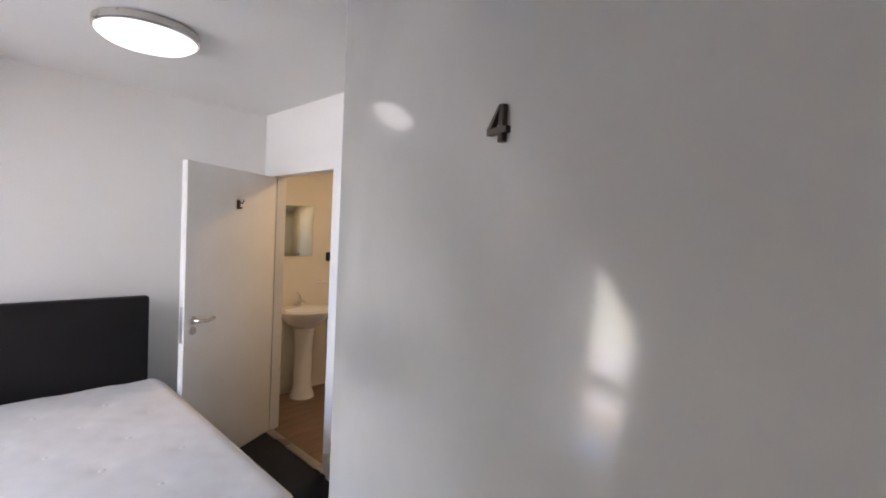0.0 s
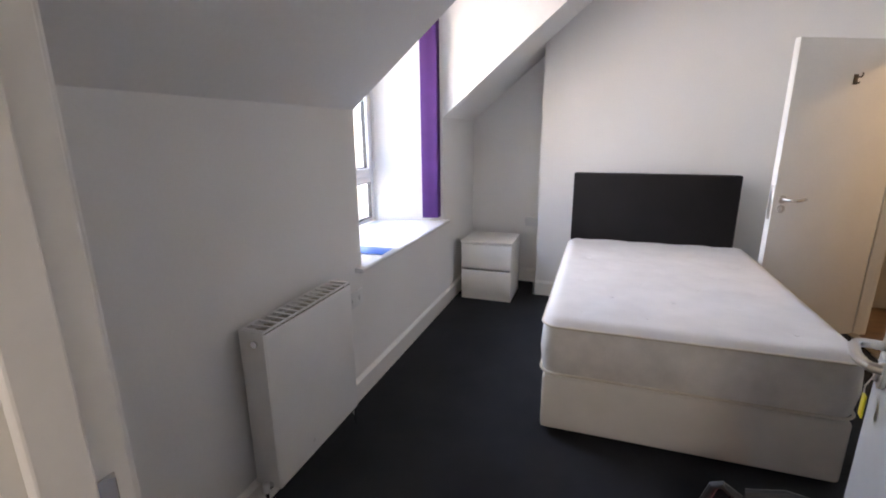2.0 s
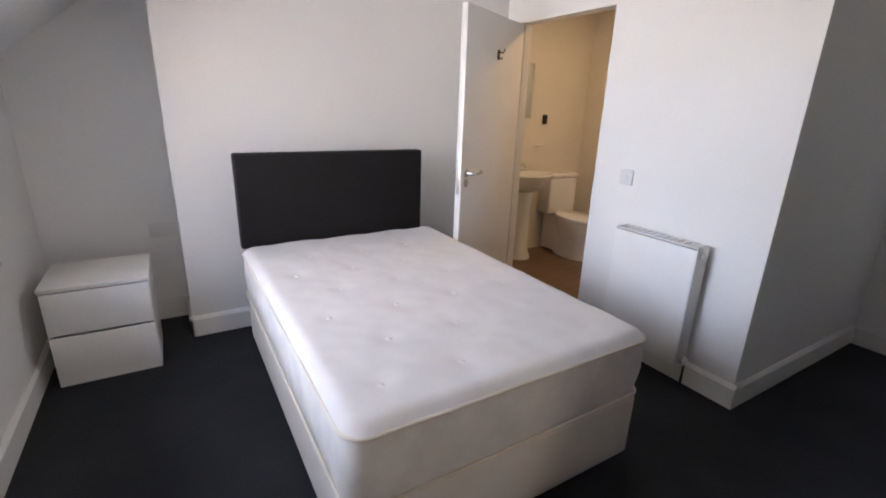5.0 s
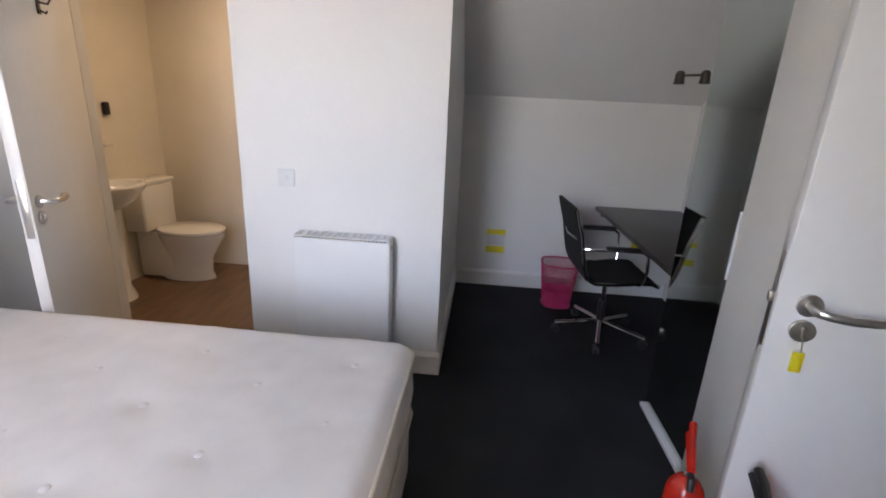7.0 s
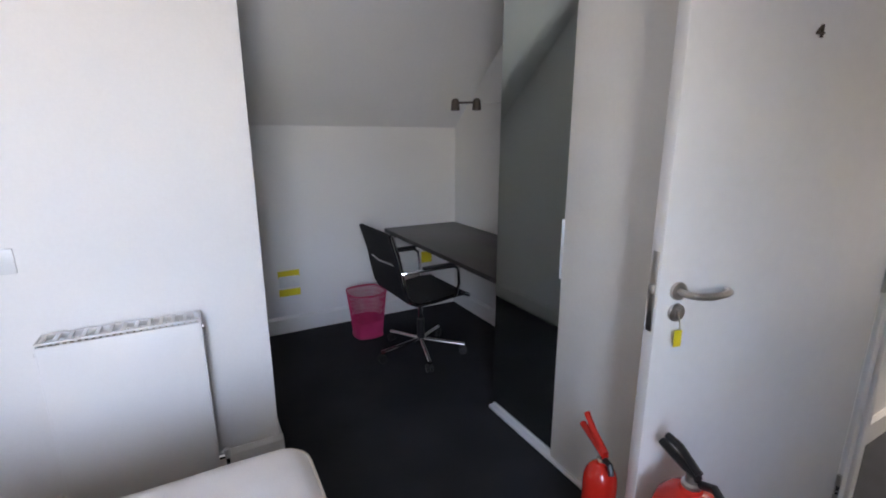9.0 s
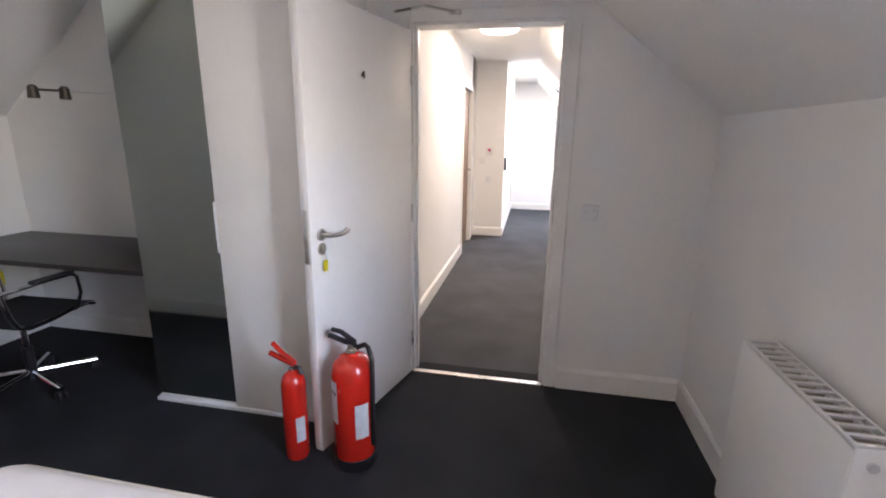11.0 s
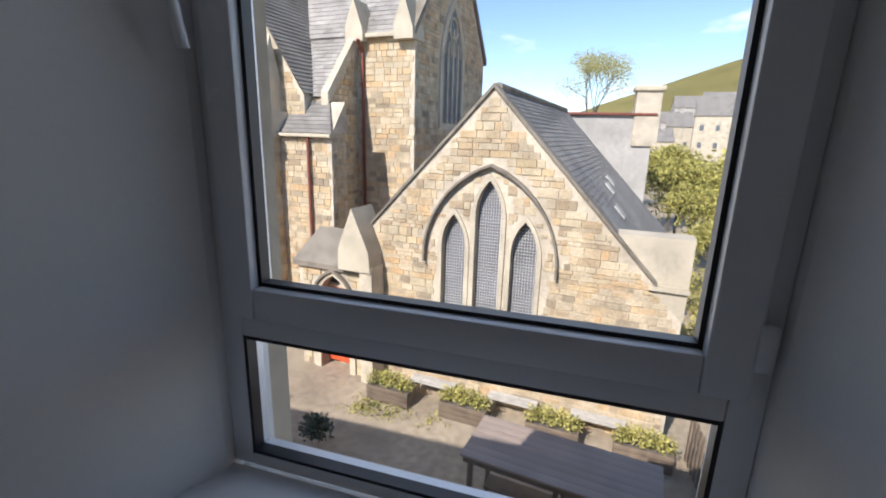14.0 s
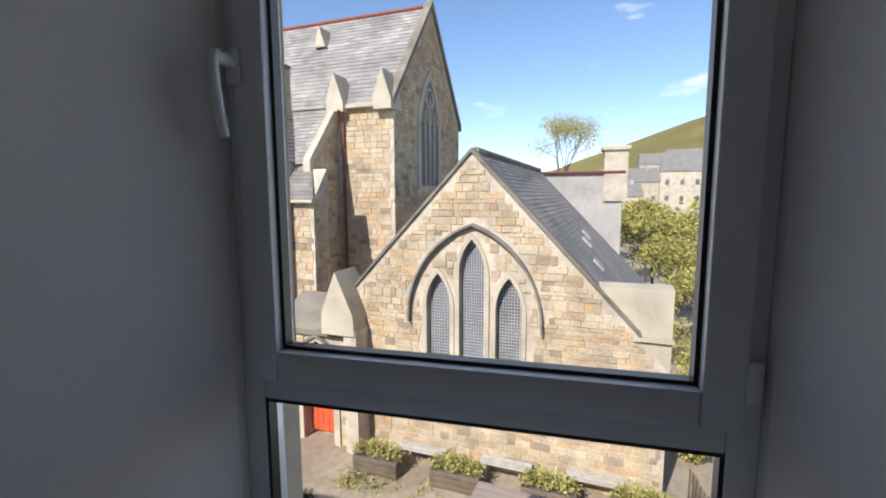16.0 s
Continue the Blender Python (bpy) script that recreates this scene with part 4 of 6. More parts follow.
# ---- bathroom ----
bs = thing("pedestal_basin", pose(3.54, BY, 0), "white ceramic basin on a pedestal", "basin")
bm = bmesh.new()
rings = []
for sx, sy, z, yo in ((0.10, 0.10, 0.66, -0.17), (0.19, 0.16, 0.72, -0.19), (0.25, 0.20, 0.79, -0.205), (0.262, 0.212, 0.825, -0.212), (0.255, 0.205, 0.838, -0.212), (0.225, 0.15, 0.835, -0.235), (0.19, 0.125, 0.77, -0.235), (0.10, 0.08, 0.73, -0.235)):
    rings.append([bm.verts.new((sx * math.cos(2 * math.pi * k / 32), min(-0.002, yo + sy * math.sin(2 * math.pi * k / 32)), z)) for k in range(32)])
for a, b in zip(rings, rings[1:]):
    for k in range(32):
        bm.faces.new((a[k], a[(k + 1) % 32], b[(k + 1) % 32], b[k]))
bm.faces.new(rings[0][::-1])
bm.faces.new(rings[-1])
part("bowl", bm, M_CERAMIC, bs)
part("pedestal", lathe(bmesh.new(), [(0.115, 0), (0.11, 0.03), (0.085, 0.10), (0.08, 0.45), (0.10, 0.68)], 24, (0, -0.17)), M_CERAMIC, bs)
bm = cyl(bmesh.new(), (0, -0.07, 0.835), (0, -0.07, 0.93), 0.02, 0.018, 16, 0.003)
tube(bm, [(0, -0.07, 0.89), (0, -0.13, 0.905), (0, -0.17, 0.89)], 0.011, 10)
tube(bm, [(0, -0.07, 0.93), (0, -0.06, 0.95), (0, -0.02, 0.965)], 0.008, 8)
part("mixer_tap", bm, M_CHROME, bs, "chrome mixer tap")

mr = thing("bathroom_mirror", pose(3.52, BY, 1.56), "frameless rectangular mirror over the basin", "mirror")
part("glass", B(-0.17, -0.012, -0.24, 0.17, -0.004, 0.24, 0.002), M_MIRROR, mr)
tf = thing("air_freshener", pose(3.87, BY, 1.31), "small dark wall fitting beside the mirror", "wall fitting")
part("body", B(-0.025, -0.03, -0.045, 0.025, 0, 0.045, 0.012, 3), M_BLACK, tf)
tr_ = thing("towel_ring", pose(3.78, BY, 1.06), "chrome towel holder on the bathroom wall", "towel holder")
part("post", cyl(bmesh.new(), (0, 0, 0), (0, -0.05, 0), 0.012, seg=12), M_CHROME, tr_)
part("bar", tube(bmesh.new(), [(-0.06, -0.05, 0), (0.06, -0.05, 0)], 0.007, 8), M_CHROME, tr_)

wc = thing("toilet", pose(4.06, BY, 0), "white close-coupled toilet with closed lid", "toilet")
bm = B(-0.18, -0.18, 0.40, 0.18, -0.005, 0.76, 0.02, 3)
part("cistern", bm, M_CERAMIC, wc)
part("cistern_lid", B(-0.19, -0.19, 0.76, 0.19, -0.003, 0.795, 0.012, 3), M_CERAMIC, wc)
part("flush_button", cyl(bmesh.new(), (0, -0.1, 0.795), (0, -0.1, 0.80), 0.022, seg=18), M_CHROME, wc)
bm = bmesh.new()
rings = []
for sx, sy, z, yo in ((0.115, 0.22, 0.0, -0.36), (0.105, 0.20, 0.06, -0.36), (0.105, 0.20, 0.18, -0.37), (0.14, 0.23, 0.28, -0.40), (0.18, 0.255, 0.36, -0.42), (0.185, 0.26, 0.39, -0.42)):
    rings.append([bm.verts.new((sx * math.cos(2 * math.pi * k / 32), yo + sy * math.sin(2 * math.pi * k / 32), z)) for k in range(32)])
for a, b in zip(rings, rings[1:]):
    for k in range(32):
        bm.faces.new((a[k], a[(k + 1) % 32], b[(k + 1) % 32], b[k]))
bm.faces.new(rings[0][::-1])
bm.faces.new(rings[-1])
box(bm, -0.10, -0.30, 0.02, 0.10, -0.02, 0.39, 0.02)
part("pan", bm, M_CERAMIC, wc)
part("seat_lid", lathe(bmesh.new(), [(0.18, 0.392), (0.188, 0.40), (0.188, 0.42), (0.17, 0.43), (0.02, 0.435)], 36, (0, -0.42), 1.0, 1.40), M_CERAMIC, wc)
rl = thing("toilet_roll", pose(BX, 3.02, 0.72), "white toilet roll on a dark holder", "toilet roll")
part("roll", cyl(bmesh.new(), (-0.07, -0.05, 0), (-0.07, 0.05, 0), 0.052, seg=24), M_PLATE, rl)
part("holder", B(-0.085, -0.06, 0.05, 0.0, -0.05, 0.10, 0.004), M_BLACK, rl)

# ---- corridor ----
d = thing("door_3", pose(CX + 0.04, -3.02, 0.0), "dark wooden corridor door in a white frame", "door")
d["kind"] = "structure"
part("leaf", B(0.0, -0.72, 0.005, 0.04, 0.0, 1.995, 0.003), M_WOOD, d)
bm = tube(bmesh.new(), [(0, -0.66, 1.0), (-0.05, -0.66, 1.0), (-0.055, -0.60, 1.0), (-0.055, -0.54, 1.0)], 0.009, 8)
part("handle", bm, M_STEEL, d)
bm = B(CX - 0.012, -3.0, 0, CX + 0.004, -2.94, 2.06, 0.003)
box(bm, CX - 0.012, -3.81, 0, CX + 0.004, -3.75, 2.06, 0.003)
box(bm, CX - 0.012, -3.75, 2.0, CX + 0.004, -3.0, 2.06, 0.003)
structure("trim_corridor_door", bm, M_TRIM, "white architrave round the corridor door", "door frame")
plate("light_switch", pose(1.62, -4.15, 1.10, 0, 0, 0), 0.086, 0.086, "white light switch on the corridor wall", "light switch", 1)
plate("wall_socket", pose(1.52, -4.15, 0.84, 0, 0, 0), 0.086, 0.086, "small white plate on the corridor wall", "socket", 1)
fa = thing("fire_call_point", pose(1.52, -4.15, 1.24), "red and white fire alarm call point on the wall", "call point")
part("box", B(-0.045, 0, -0.06, 0.045, 0.03, 0.06, 0.004), M_PLATE, fa)
part("glass_plate", B(-0.02, 0.03, -0.01, 0.02, 0.034, 0.03, 0.002), M_PINK, fa)
pt = thing("door_handle_plate", pose(1.31, -4.3, 1.05), "dark handle on the corridor corner", "handle")
part("plate", B(-0.03, -0.06, -0.09, 0.0, 0.06, 0.09, 0.006), M_BLACK, pt)

# ---- outside: own building, yard, church ----
GZ = -5.1


def stone_material(name, source, colours, rough=0.9):
    m = bpy.data.materials.new(name)
    m.use_nodes = True
    n, l = m.node_tree.nodes, m.node_tree.links
    b = n["Principled BSDF"]
    b.inputs["Roughness"].default_value = rough
    b.inputs["Specular IOR Level"].default_value = 0.2
    geo = n.new("ShaderNodeNewGeometry")
    rnd = n.new("ShaderNodeObjectInfo").outputs["Random"] if source == "object" else geo.outputs["Random Per Island"]
    ramp = n.new("ShaderNodeValToRGB")
    ramp.color_ramp.elements[0].color = (*colours[0], 1)
    ramp.color_ramp.elements[1].color = (*colours[-1], 1)
    for i, c in enumerate(colours[1:-1]):
        ramp.color_ramp.elements.new((i + 1) / (len(colours) - 1)).color = (*c, 1)
    l.new(rnd, ramp.inputs[0])
    t1, t2 = n.new("ShaderNodeTexNoise"), n.new("ShaderNodeTexNoise")
    t1.inputs["Scale"].default_value, t1.inputs["Detail"].default_value = 2.2, 5
    t2.inputs["Scale"].default_value, t2.inputs["Detail"].default_value = 22, 4
    hsv = n.new("ShaderNodeHueSaturation")
    v1, v2, mul = n.new("ShaderNodeMapRange"), n.new("ShaderNodeMapRange"), n.new("ShaderNodeMath")
    for t, v, k in ((t1, v1, 0.22), (t2, v2, 0.22)):
        l.new(geo.outputs["Position"], t.inputs[0])
        v.inputs[1].default_value, v.inputs[2].default_value, v.inputs[3].default_value, v.inputs[4].default_value = 0.3, 0.7, 1 - k, 1 + k
        l.new(t.outputs[0], v.inputs[0])
    mul.operation = "MULTIPLY"
    l.new(v1.outputs[0], mul.inputs[0])
    l.new(v2.outputs[0], mul.inputs[1])
    l.new(mul.outputs[0], hsv.inputs["Value"])
    l.new(ramp.outputs[0], hsv.inputs["Color"])
    l.new(hsv.outputs[0], b.inputs["Base Color"])
    bp = n.new("ShaderNodeBump")
    bp.inputs["Strength"].default_value, bp.inputs["Distance"].default_value = 0.6, 0.03
    l.new(t2.outputs[0], bp.inputs["Height"])
    l.new(bp.outputs[0], b.inputs["Normal"])
    return m


BUFF = [(0.48, 0.37, 0.22), (0.55, 0.46, 0.32), (0.52, 0.35, 0.19), (0.53, 0.42, 0.28), (0.42, 0.32, 0.21), (0.54, 0.45, 0.31), (0.52, 0.38, 0.22), (0.30, 0.24, 0.17), (0.54, 0.44, 0.30), (0.48, 0.39, 0.27)]
M_STONE_O = stone_material("buff_sandstone_blocks", "object", BUFF)
M_STONE_I = stone_material("buff_sandstone_rubble", "island", BUFF)
M_MORTAR = material("lime_mortar", (0.54, 0.46, 0.35), 0.95, var=0.12, scale=1.5, fine=14, bump=0.4, depth=0.02, spec=0.2)
M_DRESSED = material("dressed_sandstone", (0.51, 0.44, 0.33), 0.85, var=0.10, scale=1.2, fine=18, bump=0.3, depth=0.01, spec=0.2)
M_COPING = material("weathered_coping", (0.22, 0.19, 0.15), 0.9, var=0.16, scale=1.5, fine=16, bump=0.4, depth=0.01, spec=0.2)
M_SLATE = material("grey_slate", (0.225, 0.205, 0.18), 0.75, var=0.12, scale=1.0, fine=9, bump=0.2, depth=0.01, island=0.15, spec=0.3)
M_SLATE2 = material("pale_weathered_slate", (0.30, 0.275, 0.245), 0.8, var=0.12, scale=0.7, fine=9, bump=0.2, depth=0.01, island=0.2, spec=0.3)
M_LEAD = material("lattice_glazing", (0.13, 0.135, 0.15), 0.4, var=0.2, scale=2, fine=14, bump=0.1)
M_WIRE = material("pale_wire_guard", (0.58, 0.57, 0.56), 0.5, var=0.1)
M_ORANGE = material("orange_red_painted_boards", (0.62, 0.10, 0.035), 0.6, var=0.06, scale=3, fine=20)
M_IRON = material("rust_red_iron", (0.20, 0.06, 0.04), 0.6, var=0.12)
M_RENDER = material("pale_harling", (0.42, 0.39, 0.35), 0.95, var=0.10, scale=0.7, fine=6, bump=0.3, depth=0.02, spec=0.2)
M_GROUND = material("sandy_gravel", (0.34, 0.275, 0.195), 0.95, var=0.14, scale=0.5, fine=7, bump=0.5, depth=0.03, spec=0.2, fine_var=0.18)
M_GRASS = material("rough_hill_grass", (0.20, 0.17, 0.06), 0.95, var=0.14, scale=0.02, fine=0.2, bump=0.0, spec=0.1)
M_LEAF = material("spring_leaves", (0.26, 0.25, 0.06), 0.7, var=0.1, scale=2, fine=10, island=0.45, spec=0.2, colour2=(0.40, 0.35, 0.11))
M_BARK = material("grey_bark", (0.13, 0.11, 0.09), 0.9, var=0.12, fine=20)
M_TIMBER = material("weathered_timber", (0.17, 0.125, 0.085), 0.85, var=0.14, fine=40, obj=0.2)
M_FELT = material("sun_faded_brown_felt", (0.30, 0.235, 0.19), 0.9, var=0.08, scale=1.5, fine=30, bump=0.2, obj=0.06)
M_PALETIMBER = material("silvered_timber", (0.42, 0.39, 0.34), 0.8, var=0.1, fine=40, obj=0.1)

structure("ground", B(-1500, -1500, GZ - 0.5, 1500, 1500, GZ), M_GROUND, "sunlit sandy gravel yard between the buildings", "ground")

# own building below and around the rooms
bm = B(-0.735, -9, GZ, -0.66, 12, 0.56)
box(bm, -0.735, -9, 0.56, -0.66, 1.55, 1.05)
box(bm, -0.735, 3.45, 0.56, -0.66, 12, 1.05)
box(bm, -0.735, 1.55, 0.56, -0.66, GY0 - 0.004, 2.46)
box(bm, -0.735, GY1 + 0.004, 0.56, -0.66, 3.45, 2.46)
box(bm, -0.735, GY0 - 0.004, 2.36, -0.66, GY1 + 0.004, 2.62)
structure("wall_facade", bm, M_DRESSED, "pale stone facade and window surround of the house", "wall")
bm = bmesh.new()
FRONT = [(-0.80, 1.06), (-0.735, 1.05), (2.2, 3.62), (2.2, 3.95)]
for a, b in ((-9, -5.6), (-4.6, 1.5), (3.5, 12)):
    prism(bm, FRONT, "y", a, b)
prism(bm, [(-0.78, 2.63), (1.2, 2.80), (2.2, 3.75), (2.2, 3.95), (1.2, 2.95), (-0.78, 2.75)], "y", 1.5, 3.5)
prism(bm, [(2.2, 3.75), (5.3, 2.63), (5.3, 2.83), (2.2, 3.95)], "y", -9, 12)
structure("roof_house", bm, M_SLATE, "dark slate roof of the house", "roof")
structure("wall_house_back", B(5.0, -9, GZ, 5.2, 12, 2.70), M_DRESSED, "rear stone wall of the house", "wall")

# ---- church: u along the hall's gable, v away from the yard ----
ROT = 6.5
CM = Matrix.Translation((-10, 0.7, 0)) @ Matrix.Rotation(radians(90 - ROT), 4, "Z")     # local x = u, local y = v


def courses(u0, u1, z0, z1, inside, hmin, hmax, wmin, wmax):
    """Random-coursed blocks as (u0, u1, z0, z1), kept where inside() holds at all corners."""
    out, z = [], z0
    while z < z1 - 0.05:
        h = random.uniform(hmin, hmax)
        u = u0 + random.uniform(-0.2, 0)
        while u < u1:
            w_ = random.uniform(wmin, wmax)
            a, b, c, d_ = u + 0.005, u + w_ - 0.005, z + 0.005, z + h - 0.005
            if all(inside(p, q) for p in (a, (a + b) / 2, b) for q in (c, d_)):
                out.append((a, b, c, d_))
            elif w_ > wmin * 1.3:
                for s0, s1 in ((a, (a + b) / 2 - 0.008), ((a + b) / 2 + 0.008, b)):
                    if all(inside(p, q) for p in (s0, s1) for q in (c, d_)):
                        out.append((s0, s1, c, d_))
            u += w_
        z += h
    return out


def blocks_mesh(rects, put, depth):
    """All blocks as one mesh; put(u, z, out) gives the place."""
    verts, faces = [], []
    for a, b, c, d_ in rects:
        o = depth * random.uniform(0.4, 1.3)
        i, e = len(verts), 0.008
        for u, z, q in ((a, c, 0), (b, c, 0), (b, d_, 0), (a, d_, 0), (a + e, c + e, o), (b - e, c + e, o), (b - e, d_ - e, o), (a + e, d_ - e, o)):
            verts.append(put(u, z, q))
        faces += [(i + 4, i + 5, i + 6, i + 7), (i, i + 1, i + 5, i + 4), (i + 1, i + 2, i + 6, i + 5), (i + 2, i + 3, i + 7, i + 6), (i + 3, i, i + 4, i + 7)]
    me = bpy.data.meshes.new("rubble")
    me.from_pydata(verts, [], faces)
    me.update()
    return me


def mesh_part(name, me, mat, parent, label="", kind=""):
    me.materials.append(mat)
    ob = new(name, me)
    ob.parent = parent
    return tagged(ob, label, kind=kind)


def slate_roof(bm, p00, p10, p11, p01, rows, cols, thick):
    """Overlapping slates on a roof plane: p00-p10 the eaves, p01-p11 the ridge."""
    p00, p10, p11, p01 = map(Vector, (p00, p10, p11, p01))
    nrm = (p10 - p00).cross(p01 - p00).normalized()
    if nrm.z < 0:
        nrm = -nrm
    for r in range(rows):
        f0, f1 = r / rows, (r + 1.15) / rows
        l0, r0, l1, r1 = p00.lerp(p01, f0), p10.lerp(p11, f0), p00.lerp(p01, min(1, f1)), p10.lerp(p11, min(1, f1))
        off = 0.5 * (r % 2) / cols
        for c_ in range(cols + 1):
            a, b = max(0, (c_ / cols) - off + 0.0006), min(1, (c_ + 1) / cols - off - 0.0006)
            if b <= a:
                continue
            j = random.uniform(0, 0.006)
            q = [l0.lerp(r0, a) + nrm * (thick + j), l0.lerp(r0, b) + nrm * (thick + j), l1.lerp(r1, b) + nrm * 0.004, l1.lerp(r1, a) + nrm * 0.004]
            vs = [bm.verts.new(p) for p in q]
            bm.faces.new(vs)
            e = [bm.verts.new(p) for p in (q[0], q[1], q[1] - nrm * thick, q[0] - nrm * thick)]
            bm.faces.new(e)
    return bm


def lancet(u, w_, zb, zt, n=9, rise=1.25):
    """Outline of a pointed window with two-centred arcs, from bottom left round to bottom right."""
    r_ = w_ * rise
    sp, R = zt - r_, ((w_ / 2) ** 2 + r_ ** 2) / w_
    cx, top = u - w_ / 2 + R, math.atan2(r_, R - w_ / 2)
    pts = [(u - w_ / 2, zb)]
    for k in range(n + 1):
        f = top * k / n
        pts.append((cx - R * math.cos(f), sp + R * math.sin(f)))
    pts[-1] = (u, zt)
    return pts + [(2 * u - p[0], p[1]) for p in reversed(pts[:-1])]


def in_lancet(u, w_, zb, zt, grow, rise=1.25):
    r_ = w_ * rise
    sp, R = zt - r_, ((w_ / 2) ** 2 + r_ ** 2) / w_

    def f(a, z):
        if z < zb - grow or z > zt + grow:
            return False
        half = w_ / 2 if z < sp else w_ / 2 - R + math.sqrt(max(0.0, R * R - (z - sp) ** 2))
        return abs(a - u) < half + grow
    return f


def band(bm, outer, inner, y0, y1):
    """The strip between two outlines of equal length, from depth y0 to y1."""
    rings = [[bm.verts.new((p[0], y, p[1])) for p in ring_] for ring_, y in ((inner, y0), (outer, y0), (outer, y1), (inner, y1))]
    n = len(outer)
    for a, b in ((0, 1), (1, 2), (2, 3), (3, 0)):
        for k in range(n - 1):
            bm.faces.new((rings[a][k], rings[a][k + 1], rings[b][k + 1], rings[b][k]))
    return bm


PITCH, APEX, HALF = 1.06, 2.49, 4.25
hall = thing("church_hall", CM, "buff sandstone church hall with three lancet windows", "church hall")
LANC = [(0.02, 0.62, -3.55, 0.48), (-0.83, 0.60, -3.55, -0.36), (0.90, 0.60, -3.55, -0.38)]


def gable_top(u):
    return APEX - PITCH * abs(u)


# backing wall with real openings: strips between the lancets
bm = bmesh.new()
cuts = sorted((u - w_ / 2, u + w_ / 2, u, w_, zb, zt) for u, w_, zb, zt in LANC)
edges = [-HALF] + [q for c_ in cuts for q in c_[:2]] + [HALF]
for i in range(0, len(edges), 2):
    a, b = edges[i], edges[i + 1]
    pts = [(a, GZ), (b, GZ), (b, gable_top(b))] + ([(0, APEX)] if a < 0 < b else []) + [(a, gable_top(a))]
    prism(bm, pts, "y", 0.0, 0.45)
for a, b, u, w_, zb, zt in cuts:
    prism(bm, [(a, GZ), (b, GZ), (b, zb), (a, zb)], "y", 0.0, 0.45)
    top = [p for p in lancet(u, w_, zb, zt)[1:-1]]
    roof_ = [(b, gable_top(b))] + ([(0, APEX)] if a < 0 < b else []) + [(a, gable_top(a))]
    mid = len(top) // 2
    left, right = top[:mid + 1], top[mid:]
    prism(bm, left + [(u, gable_top(u)), (a, gable_top(a))], "y", 0.0, 0.45)
    prism(bm, [(u, gable_top(u))] + right + [(b, gable_top(b))], "y", 0.0, 0.45)
front = part("front_wall", bm, M_MORTAR, hall, "buff sandstone gable wall")
for a in (-HALF, HALF - 0.4):
    part("side_wall", B(a, 0.45, GZ, a + 0.4, 10, gable_top(HALF)), M_MORTAR, hall)
for s_ in (-1, 1):
    bm = bmesh.new()
    slate_roof(bm, (s_ * (HALF + 0.1), 0.2, gable_top(HALF) - 0.06), (s_ * (HALF + 0.1), 9.6, gable_top(HALF) - 0.06), (0, 9.6, APEX + 0.02), (0, 0.2, APEX + 0.02), 44, 56, 0.014)
    part("roof", bm, M_SLATE, hall, "grey slate roof")
part("ridge", tube(bmesh.new(), [(0, 0.3, APEX + 0.04), (0, 9.6, APEX + 0.04)], 0.09, 8), M_COPING, hall)
for u, v in ((2.3, 4.2), (2.7, 2.6), (2.2, 5.6)):
    z = gable_top(u)
    bm = B(-0.2, -0.3, 0, 0.2, 0.3, 0.07, 0.01)
    bmesh.ops.rotate(bm, verts=bm.verts, matrix=Matrix.Rotation(math.atan(PITCH), 3, "Y"))
    bmesh.ops.translate(bm, verts=bm.verts, vec=(u, v, z))
    part("roof_light", bm, M_PALETIMBER, hall)
# coping along the verges and kneelers
for s_ in (-1, 1):
    bm = bmesh.new()
    k = 12
    run = 3.70 if s_ > 0 else HALF + 0.05
    for i in range(k):
        u0_, u1_ = s_ * run * i / k, s_ * run * (i + 0.985) / k
        prism(bm, [(u0_, gable_top(u0_) - 0.02), (u1_, gable_top(u1_) - 0.02), (u1_, gable_top(u1_) + 0.075), (u0_, gable_top(u0_) + 0.075)], "y", -0.06, 0.30)
    part("coping", bm, M_COPING, hall)
kz = gable_top(HALF)
bm = bmesh.new()
prism(bm, [(2.78, -0.44), (3.66, -1.44), (HALF + 0.03, -1.50), (HALF + 0.03, -0.42)], "y", 0.03, 0.62)
prism(bm, [(3.60, -1.44), (HALF + 0.02, -1.44), (HALF + 0.02, -2.15), (3.62, -1.54)], "y", -0.015, 0.44)
prism(bm, [(3.55, -1.52), (HALF + 0.06, -1.52), (HALF + 0.06, -1.44), (3.55, -1.44)], "y", -0.09, 0.0)
part("kneeler", bm, M_DRESSED, hall, "pale stone kneeler block")
